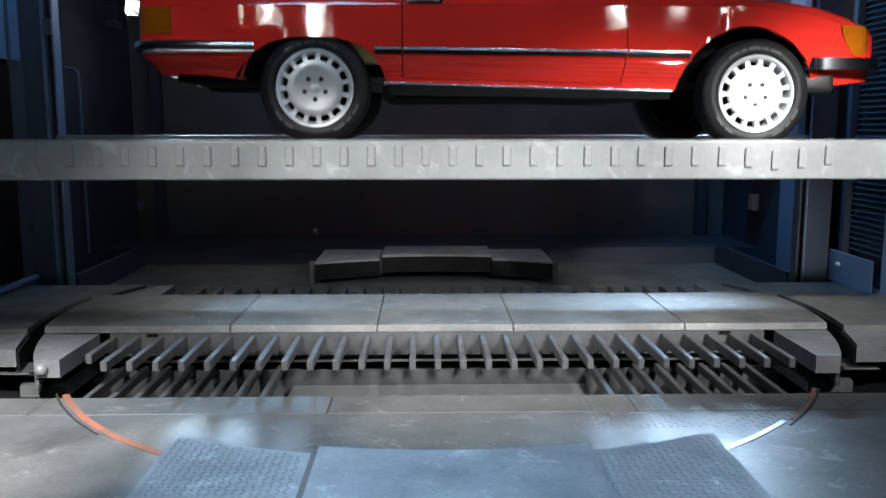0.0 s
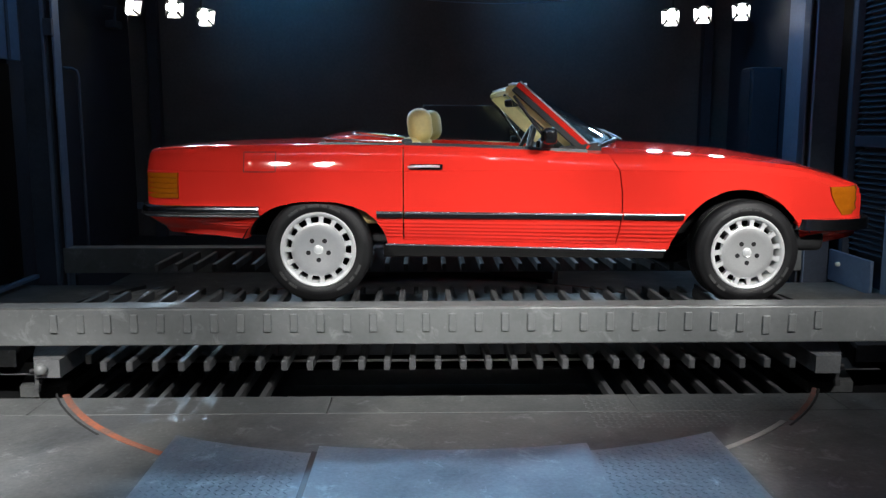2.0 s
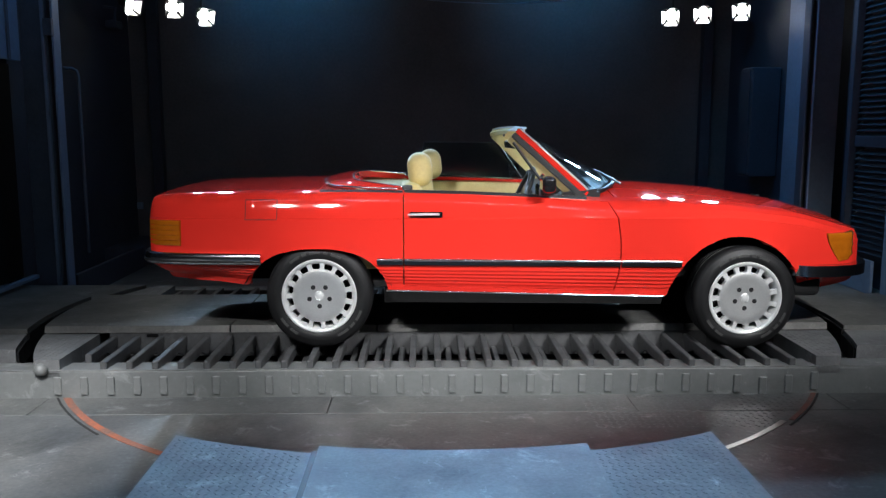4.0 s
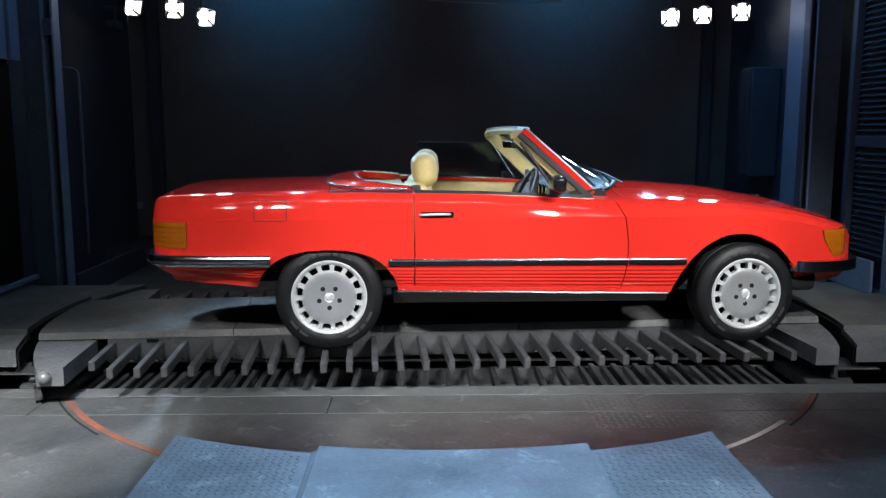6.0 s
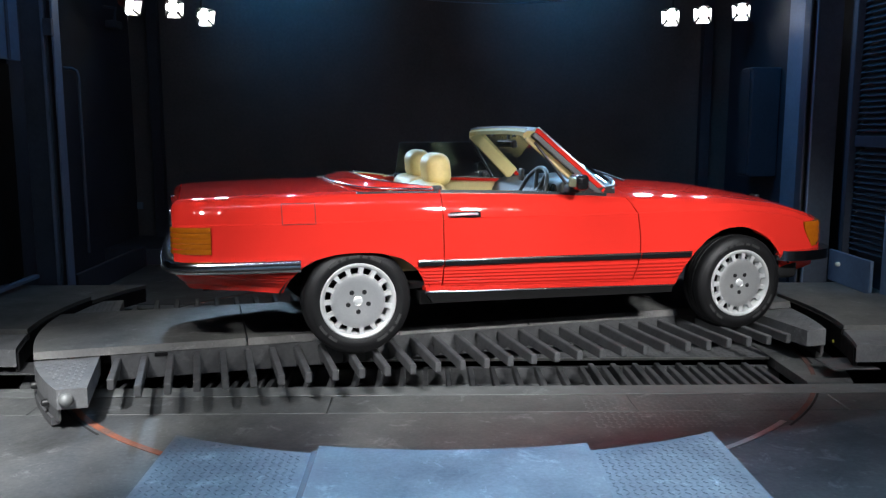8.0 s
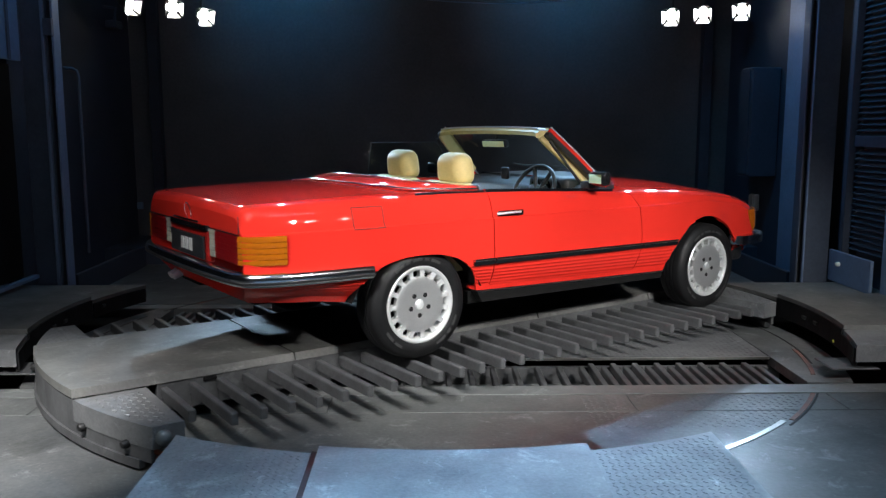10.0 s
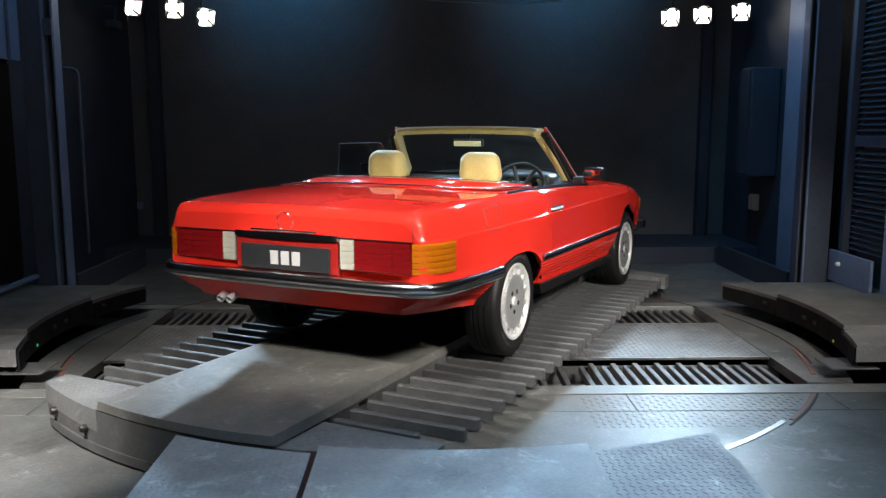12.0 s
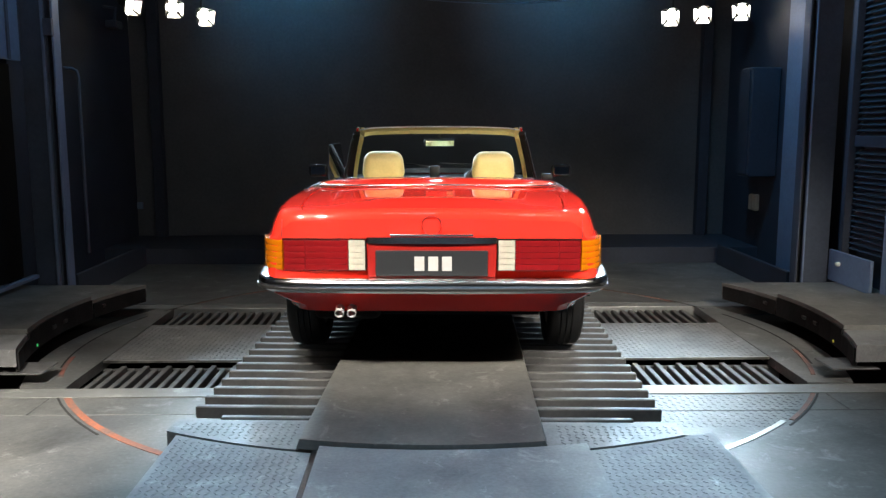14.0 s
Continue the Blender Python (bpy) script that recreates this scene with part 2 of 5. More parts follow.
def lozenges(bm, inside, x0, x1, y0, y1, z, step=0.05, size=0.02):
    """Raised diamonds of a tread plate, turned this way and that."""
    nx, ny = int((x1 - x0) / step), int((y1 - y0) / step)
    for i in range(nx):
        for j in range(ny):
            x, y = x0 + (i + 0.5) * step, y0 + (j + 0.5) * step
            if not inside(x, y):
                continue
            a = radians(45 if (i + j) % 2 else -45)
            c, s = math.cos(a), math.sin(a)
            def at(u, v, w):
                return bm.verts.new((x + u * c - v * s, y + u * s + v * c, z + w * 0.8))
            low = [at(size, 0, 0), at(0, size * 0.36, 0), at(-size, 0, 0), at(0, -size * 0.36, 0)]
            t0, t1 = at(size * 0.5, 0, 0.0028), at(-size * 0.5, 0, 0.0028)
            bm.faces.new((low[0], low[1], t0)), bm.faces.new((low[1], low[2], t1)), bm.faces.new((low[1], t1, t0))
            bm.faces.new((low[2], low[3], t1)), bm.faces.new((low[3], low[0], t0)), bm.faces.new((low[3], t0, t1))


def arc(r, a0, a1, n=24):
    return [(r * math.cos(radians(a0 + (a1 - a0) * i / n)), r * math.sin(radians(a0 + (a1 - a0) * i / n))) for i in range(n + 1)]


def ang(y, r):
    return math.degrees(math.asin(y / r))


def build_floor():
    floor = thing("floor", "worn grey steel floor with pit slots", "floor", kind="structure")
    slab = lambda x0, x1, y0, y1, name="floor_slab", mat=FLOOR: simple(name, (x0, y0, FL - 0.06), (x1, y1, FL), mat, floor, "", 0.003)
    slab(-6, 6, -9, -1.352)
    for x0, x1 in ((-6, -2.142), (-2.138, -0.6), (-0.596, 1.02), (1.024, 2.138), (2.142, 6)):
        slab(x0, x1, -1.348, -1.072)
    slab(-6, 6, 1.372, 3.4)
    for s in (-1, 1):
        o = [(s * 2.132, -0.875)] + [(s * x, y) for x, y in arc(2.55, ang(-0.875, 2.55), ang(1.2, 2.55), 18)] + [(s * 2.132, 1.2)]
        bm = bmesh.new()
        prism(bm, o if s > 0 else o[::-1], FL - 0.06, FL)
        part("floor_segment", bm, FLOOR, floor)
        # near-black sheet puts the shade of the gap under the landing into colour
        simple("gap_sheet", (min(s * 2.3, s * 6), -0.874, FL - 0.13), (max(s * 2.3, s * 6), 1.199, FL - 0.07), DARK, floor, "black floor under the landing")
    slab(-6, -3.05, -1.07, -0.88)
    slab(3.05, 6, -1.07, -0.88)
    for x0, x1 in ((-2.128, -0.3), (-0.297, 0.95), (0.953, 2.128)):
        simple("tread_plate", (x0, -0.34, FL - 0.014), (x1, 0.62, FL), TREAD, floor, "", 0.003)
    simple("edge_strip", (-2.12, -0.352, FL - 0.012), (2.12, -0.342, FL + 0.005), STEEL, floor, "", 0.002)
    bm = bmesh.new()
    lozenges(bm, lambda x, y: abs(x) < 2.11, -2.1, 2.1, -0.32, 0.61, FL, 0.036, 0.0145)
    lozenges(bm, lambda x, y: math.hypot(x, y) < 2.3, 0.75, 2.05, -1.6, -1.09, FL, 0.036, 0.0145)
    tagged(part("tread_pattern", bm, TREAD, floor), kind="stuff")
    # ring groove and what is left of its paint; the ring lies a little behind the pivot
    def band(name, mat, label, r0, r1, hi, spans):
        bm = bmesh.new()
        for a0, a1 in spans:
            ring(bm, r0, r1, FL - 0.004, FL + hi, a0, a1, 240)
        part(name, bm, mat, floor, label, None, pose(0, 0.09, 0))
    band("ring_groove", GROOVE, "dark groove", 2.392, 2.404, 0.002, ((25, 66), (114, 155), (-14, 20), (160, 194), (207, 226), (-44, -27)))
    band("painted_stripe", ORANGE, "worn orange paint stripe", 2.335, 2.372, 0.003, ((208, 237),))
    band("red_stripe", RED_WORN, "worn dull red stripe", 2.362, 2.388, 0.003, ((-20, -6), (33, 60), (120, 147), (188, 199), (-42, -27)))
    band("pale_stripe", STEEL, "bare pale steel stripe", 2.335, 2.365, 0.003, ((-58, -43),))
    # the pit under the slots, its unlit black put in the material
    pit = thing("pit", "black pit below the floor slots", "pit", kind="structure")
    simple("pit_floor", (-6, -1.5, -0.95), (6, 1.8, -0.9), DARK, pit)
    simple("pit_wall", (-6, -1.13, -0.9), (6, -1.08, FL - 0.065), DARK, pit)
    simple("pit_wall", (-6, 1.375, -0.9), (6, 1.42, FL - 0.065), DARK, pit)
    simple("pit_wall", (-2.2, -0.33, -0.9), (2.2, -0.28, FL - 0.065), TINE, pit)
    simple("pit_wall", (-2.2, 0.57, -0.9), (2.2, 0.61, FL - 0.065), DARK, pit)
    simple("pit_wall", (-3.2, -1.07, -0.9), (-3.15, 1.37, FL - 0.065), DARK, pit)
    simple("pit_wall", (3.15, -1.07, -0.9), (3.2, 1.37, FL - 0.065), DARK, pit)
    tagged(simple("middle_plate", (-0.93, -1.07, -0.38), (0.93, -0.36, -0.36), BEAM, pit), "plain grey plate in the pit")
    # fixed comb in the near pit
    comb = thing("fixed_comb", "grey steel comb fixed in the pit", "comb", kind="structure")
    me = finish("pit_tine", bevelled((-0.018, -1.0, -0.055), (0.018, -0.36, 0), 0.004), TINE)
    for i in range(8):
        for s in (-1, 1):
            ob = new("pit_tine", me)
            ob.parent, ob.location = comb, ((0.9655 if s > 0 else -1.985) + i * PITCH, 0, FL - 0.026)
    me = finish("far_pit_tine", bevelled((-0.018, 0.63, -0.055), (0.018, 1.18, 0), 0.004), TINE)
    for i in range(8):
        for s in (-1, 1):
            ob = new("far_pit_tine", me)
            ob.parent, ob.location = comb, ((0.9655 if s > 0 else -1.985) + i * PITCH, 0, FL - 0.026)


def build_side_platform(s, name):
    """Raised landing beside the turntable: wheel tracks at 0.04, a middle band at 0.06."""
    p = thing(name, "grey raised steel landing with a curved edge", "platform", kind="structure")
    r = 2.56
    def out(y0, y1, far):
        a = arc(r, ang(y0, r), ang(y1, r), 14)
        o = [(s * x, y) for x, y in a] + [(s * far, y1), (s * far, y0)]
        return o if s > 0 else o[::-1]
    for y0, y1, z, nm, m in ((-0.86, -0.502, 0.015, "track_plate", TREAD), (-0.498, 0.498, 0.045, "middle_plate", DECK), (0.502, 1.10, 0.015, "track_plate", DECK)):
        bm = bmesh.new()
        prism(bm, out(y0, y1, 4.6), z - 0.10, z)
        part(nm, bm, m, p)
    bm = bmesh.new()
    for y0, y1, z in ((-0.84, -0.5, -0.03), (-0.498, 0.49, -0.0), (0.51, 1.08, -0.03)):
        a0, a1 = ang(y0, r), ang(y1, r)
        if s > 0:
            ring(bm, r - 0.012, r + 0.01, -0.115, z + 0.02, a0, a1)
        else:
            ring(bm, r - 0.012, r + 0.01, -0.115, z + 0.02, 180 - a1, 180 - a0)
    part("curved_skirt", bm, SKIRT, p)
    for y in (-0.05, 0.12, 0.62):
        a = radians(ang(y, r))
        simple("latch", (s * r * math.cos(a) - 0.02, y - 0.03, -0.06), (s * r * math.cos(a) + 0.02, y + 0.03, -0.035), BLACK, p)
    # a small signal lamp low on the skirt
    part("signal_lamp", bevelled((s * 2.526 - 0.012, -0.374, -0.098), (s * 2.526 + 0.012, -0.356, -0.08), 0.004, 2), GREEN_LED if s < 0 else YELLOW_LED, p, "tiny lit signal lamp")
    simple("foot", (s * 3.2 - 0.2, -0.7, FL), (s * 3.2 + 0.2, 0.9, -0.09), DARK, p)
    simple("low_plate", (s * 2.42 - 0.14, -0.86, -0.135), (s * 2.42 + 0.14, -0.62, -0.125), TINE, p)


def build_ramp(s, name, far):
    """Drive-on plates in front of and behind the turntable."""
    p = thing(name, "blue-grey steel drive-on plates, tread plate at the sides", "ramp", kind="structure")
    r = 2.472
    def out(x0, x1):
        o = arc(r, math.degrees(math.acos(x0 / r)), math.degrees(math.acos(x1 / r)), 16)
        o = [(x, s * y) for x, y in o] + [(x1, s * far), (x0, s * far)]
        return o
    for x0, x1, z, nm, m in ((-1.115, -0.525, 0.012, "tread_plate", RAMP), (-0.5, 0.545, 0.045, "middle_plate", RAMP), (0.555, 1.105, 0.012, "tread_plate", RAMP)):
        bm = bmesh.new()
        prism(bm, out(x0, x1), z - 0.022, z)
        part(nm, bm, m, p)
        bm = bmesh.new()
        prism(bm, out(x0, x1), z - 0.17, z - 0.0225)
        part("riser", bm, SKIRT, p, "black riser under the plate")
    bm = bmesh.new()
    prism(bm, out(-0.53, -0.5), -0.15, 0.02)
    part("joint_strip", bm, BLACK, p)
    if s < 0:
        bm = bmesh.new()
        for x0, x1 in ((-1.1, -0.54), (0.57, 1.09)):
            lozenges(bm, lambda x, y: math.hypot(x, y) > r + 0.02, x0, x1, -3.6, -2.15, 0.012, 0.030, 0.0138)
        tagged(part("tread_pattern", bm, RAMP, p), kind="stuff")
    else:
        simple("end_lip", (-1.16, 2.17, FL), (-1.12, 2.24, 0.02), TINE, p)
        simple("end_lip", (1.11, 2.17, FL), (1.15, 2.24, 0.02), TINE, p)


def build_room():
    H = 4.6
    simple_wall = lambda name, lo, hi, label: tagged(part(name, bevelled(lo, hi, 0.005), WALL), label, "wall", kind="structure")
    tagged(part("wall_north", bevelled((-6, 4.5, FL), (6, 4.7, H), 0.005), BACKWALL), "matt dark grey back wall, faintly lit", "wall", kind="structure")
    simple_wall("wall_south", (-6, -9.2, FL), (6, -9.0, H), "plain dark wall behind the entrance")
    simple_wall("wall_east", (6.0, -9.2, FL), (6.2, 4.7, H), "plain dark side wall")
    simple_wall("wall_west", (-6.2, -9.2, FL), (-6.0, 4.7, H), "plain dark side wall")
    tagged(part("ceiling", bevelled((-6.2, -9.2, H), (6.2, 4.7, H + 0.15), 0.005), WALL), "plain black ceiling", "ceiling", kind="structure")
    tagged(part("floor_step", bevelled((-6, 3.4, FL - 0.06), (6, 4.5, -0.03), 0.006), WALL), "dark raised step along the back wall", "step", kind="structure")
    # black screens that close the bay on both sides behind the posts
    simple_wall("bay_wall_west", (-3.62, 1.55, FL), (-3.5, 4.5, H), "black bay side wall")
    simple_wall("bay_wall_east", (3.5, 1.55, FL), (3.62, 4.5, H), "black bay side wall")
    for x in (-3.2, 3.2):
        tagged(simple("trim", (x - 0.06, 4.38, -0.03), (x + 0.06, 4.49, H - 0.01), WALL), "black vertical corner trim", "trim", kind="structure")
    # right post with its guide channel
    post = thing("steel_post", "dark blue steel lift post with a guide channel", "post", "lift posts")
    simple("column", (3.03, 1.26, FL), (3.24, 1.5, 4.58), POST, post)
    simple("guide_rail", (2.965, 1.24, FL), (2.98, 1.34, 4.58), POST, post)
    simple("guide_rail", (3.015, 1.23, FL), (3.03, 1.26, 4.58), PANEL, post)
    simple("guide_channel", (2.98, 1.31, FL), (3.03, 1.345, 4.58), BLACK, post)
    post = thing("steel_post", "dark blue steel lift post with a guide channel", "post", "lift posts")
    simple("column", (-3.24, 1.26, FL), (-3.03, 1.5, 4.58), POST, post)
    simple("guide_rail", (-2.985, 1.22, FL), (-2.965, 1.34, 4.58), PANEL, post)
    simple("guide_rail", (-3.065, 1.22, FL), (-3.04, 1.255, 4.58), PANEL, post)
    simple("guide_channel", (-3.03, 1.31, FL), (-2.985, 1.345, 4.58), BLACK, post)
    simple("bracket", (-3.03, 1.18, 1.96), (-2.96, 1.22, 2.09), POST, post)
    # louvred panel beyond the right post, in the side wall
    pan = thing("louvre_panel", "dark blue louvred steel panel", "panel", kind="structure")
    simple("frame", (3.30, 1.16, 0.0), (3.36, 1.22, 4.5), POST, pan)
    simple("backing", (3.42, -0.9, 0.0), (3.46, 1.16, 4.5), WALL, pan)
    me = finish("slat", bevelled((-0.03, -0.9, -0.004), (0.03, 1.155, 0.004), 0.002), WALL)
    for i in range(62):
        z = 0.3 + i * 0.045
        if 1.10 < z < 1.2:
            continue
        ob = new("slat", me)
        ob.parent, ob.matrix_basis = pan, pose(3.375, 0, z, 0, -38)
    simple("mid_rail", (3.34, -0.9, 1.105), (3.38, 1.155, 1.195), POST, pan)
    simple("edge_post", (3.27, 0.42, 0.015), (3.35, 0.5, 4.5), PANEL, pan)
    low = thing("lower_guard", "blue-grey steel guard plate with a round bolt", "guard", kind="structure")
    part("plate", bevelled((3.235, 0.58, 0.015), (3.26, 1.24, 0.27), 0.006), PANEL, low)
    bm = bmesh.new()
    lathe(bm, [(0.0, -0.035), (0.015, -0.03), (0.02, -0.02), (0.02, 0.0)], 14, "x")
    part("bolt", bm, CLEAR, low, "", 40, pose(3.236, 1.06, 0.17))
    # the same side wall on the left: a panel over a black opening
    pan = thing("side_panel", "dark blue panel over a black opening", "panel", kind="structure")
    simple("upper_panel", (-3.28, -0.9, 1.77), (-3.24, 1.24, 4.5), PANEL, pan)
    simple("frame", (-3.238, 1.02, 1.77), (-3.225, 1.06, 4.5), POST, pan)
    simple("rail", (-3.26, -0.9, 0.05), (-3.21, 1.24, 0.08), PANEL, pan)
    # near-black sheet gives the opening its unlit depth by colour alone
    simple("backing", (-3.5, -0.9, 0.016), (-3.46, 1.5, 1.765), DARK, pan)
    fr = thing("pipe_frame", "dark bent pipe frame behind the post", "frame", kind="structure")
    bm = bmesh.new()
    tube(bm, [(-3.15, 1.6, 1.75), (-2.99, 1.6, 1.735), (-2.955, 1.6, 1.715), (-2.945, 1.6, 1.67), (-2.945, 1.6, 0.2)], 0.013)
    part("pipe", bm, POST, fr, "", 60)
    # blue-lit side guard behind the right post
    g = thing("side_guard", "tall blue-grey steel guard panel", "panel", kind="structure")
    simple("plate", (3.31, 1.6, FL), (3.35, 2.45, 4.5), PANEL, g)
    for x in (-1, 1):
        k = thing("kick_plate", "low blue-grey steel kick plate", "guard", kind="structure")
        simple("plate", (x * 3.05 - 0.02, 1.55, FL), (x * 3.05 + 0.02, 3.3, 0.02), WALL, k)


def build_lamp_fixture(eye, target):
    """A spotlight can with four barn doors; the lens glows."""
    ob = thing("spotlight", "small black stage spotlight with barn doors, lit", "spotlight", "spotlights over the bay")
    ob.matrix_world = look(eye, target)
    bm = bmesh.new()
    lathe(bm, [(0.0, 0.16), (0.045, 0.155), (0.06, 0.12), (0.06, 0.0), (0.056, 0.0), (0.056, 0.02), (0.0, 0.022)], 20, "z")
    part("housing", bm, BLACK, ob, "", 40)
    bm = bmesh.new()
    lathe(bm, [(0.0, 0.010), (0.054, 0.008), (0.0545, 0.004)], 20, "z")
    part("lens", bm, LAMP_GLOW, ob, "glowing lens", 40)
    for k in range(4):
        bm = bmesh.new()
        vs = [bm.verts.new(v) for v in ((-0.045, 0, 0), (0.045, 0, 0), (0.07, 0.012, -0.085), (-0.07, 0.012, -0.085), (-0.045, 0.003, 0), (0.045, 0.003, 0), (0.07, 0.015, -0.085), (-0.07, 0.015, -0.085))]
        for q in ((0, 1, 2, 3), (4, 7, 6, 5), (0, 4, 5, 1), (1, 5, 6, 2), (2, 6, 7, 3), (3, 7, 4, 0)):
            bm.faces.new([vs[i] for i in q])
        part("barn_door", bm, CLEAR, ob, "", None, pose(0, 0, 0, 0, 0, 90 * k) @ pose(0, 0.058, 0, 12))
    bm = bmesh.new()
    top = ob.matrix_world.inverted() @ Vector((eye[0], eye[1], 4.59))
    base = Vector((0, 0, 0.09))
    tube(bm, [base, base + (top - base) * 0.5, top], 0.012)
    part("hanger", bm, BLACK, ob)


def build_small_fixtures():
    cam_box = thing("security_camera", "small grey security camera on a bracket", "camera")
    part("body", bevelled((-3.42, 3.55, 2.28), (-3.3, 3.75, 2.36), 0.015, 2), POST, cam_box)
    bm = bmesh.new()
    tube(bm, [(-3.36, 3.68, 2.36), (-3.36, 3.72, 2.5), (-3.495, 3.75, 2.52)], 0.015)
    part("bracket", bm, POST, cam_box, "", 60)
    for x in (-3.54, -3.46):
        sock = thing("wall_socket", "small pale wall socket", "socket", "sockets on the back wall")
        part("plate", bevelled((x * 1.0 - 0.035, 4.46, 0.29), (x + 0.035, 4.5, 0.37), 0.008), PANEL, sock)
    plug = thing("wall_plug", "small pale plug in a socket low on the back wall", "plug")
    part("plate", bevelled((-1.425, 4.47, -0.02), (-1.375, 4.5, 0.05), 0.006), CLEAR, plug)
    part("plug", bevelled((-1.415, 4.435, -0.012), (-1.385, 4.469, 0.015), 0.005), BLACK, plug)
    b = thing("junction_box", "small pale grey junction box", "box")
    part("case", bevelled((3.44, 3.4, 0.36), (3.5, 3.53, 0.54), 0.01), CLEAR, b)
    part("lid", bevelled((3.425, 3.41, 0.37), (3.438, 3.52, 0.53), 0.004), CLEAR, b)
    d = thing("indicator_light", "tiny lit white indicator on the wall", "light")
    part("body", bevelled((3.46, 3.32, 1.02), (3.5, 3.36, 1.06), 0.008), BLACK, d)
    part("lens", bevelled((3.45, 3.33, 1.03), (3.458, 3.35, 1.05), 0.002), glow("led_glow", (0.8, 0.85, 1), 1.2), d)
    ctrl = thing("control_cabinet", "black control cabinet on the side wall", "cabinet")
    part("case", bevelled((3.2, 3.0, 0.75), (3.495, 3.3, 1.85), 0.012), WALL, ctrl)
    part("door", bevelled((3.18, 3.02, 0.78), (3.196, 3.28, 1.82), 0.004), WALL, ctrl)
    c = thing("hanging_cable", "thin cable hanging under the ceiling", "cable")
    bm = bmesh.new()
    tube(bm, [(-0.3 + 1.9 * i / 14, 3.4, 2.575 - 0.06 * math.sin(math.pi * i / 14)) for i in range(15)], 0.007)
    part("cable", bm, PANEL, c, "", 60)
    for x in (-0.3, 1.6):
        bm = bmesh.new()
        tube(bm, [(x, 3.4, 2.57), (x, 3.4, 4.59)], 0.006)
        part("drop", bm, POST, c, "", 60)


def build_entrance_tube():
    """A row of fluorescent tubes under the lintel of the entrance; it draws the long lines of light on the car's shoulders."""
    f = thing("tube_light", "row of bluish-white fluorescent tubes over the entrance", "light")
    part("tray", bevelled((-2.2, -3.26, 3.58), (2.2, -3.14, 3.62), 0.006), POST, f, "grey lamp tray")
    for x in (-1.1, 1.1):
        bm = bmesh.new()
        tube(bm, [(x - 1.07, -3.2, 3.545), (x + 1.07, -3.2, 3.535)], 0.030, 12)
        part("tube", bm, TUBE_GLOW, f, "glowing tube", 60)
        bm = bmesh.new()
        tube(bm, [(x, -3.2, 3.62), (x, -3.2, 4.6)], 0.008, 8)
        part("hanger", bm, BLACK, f)


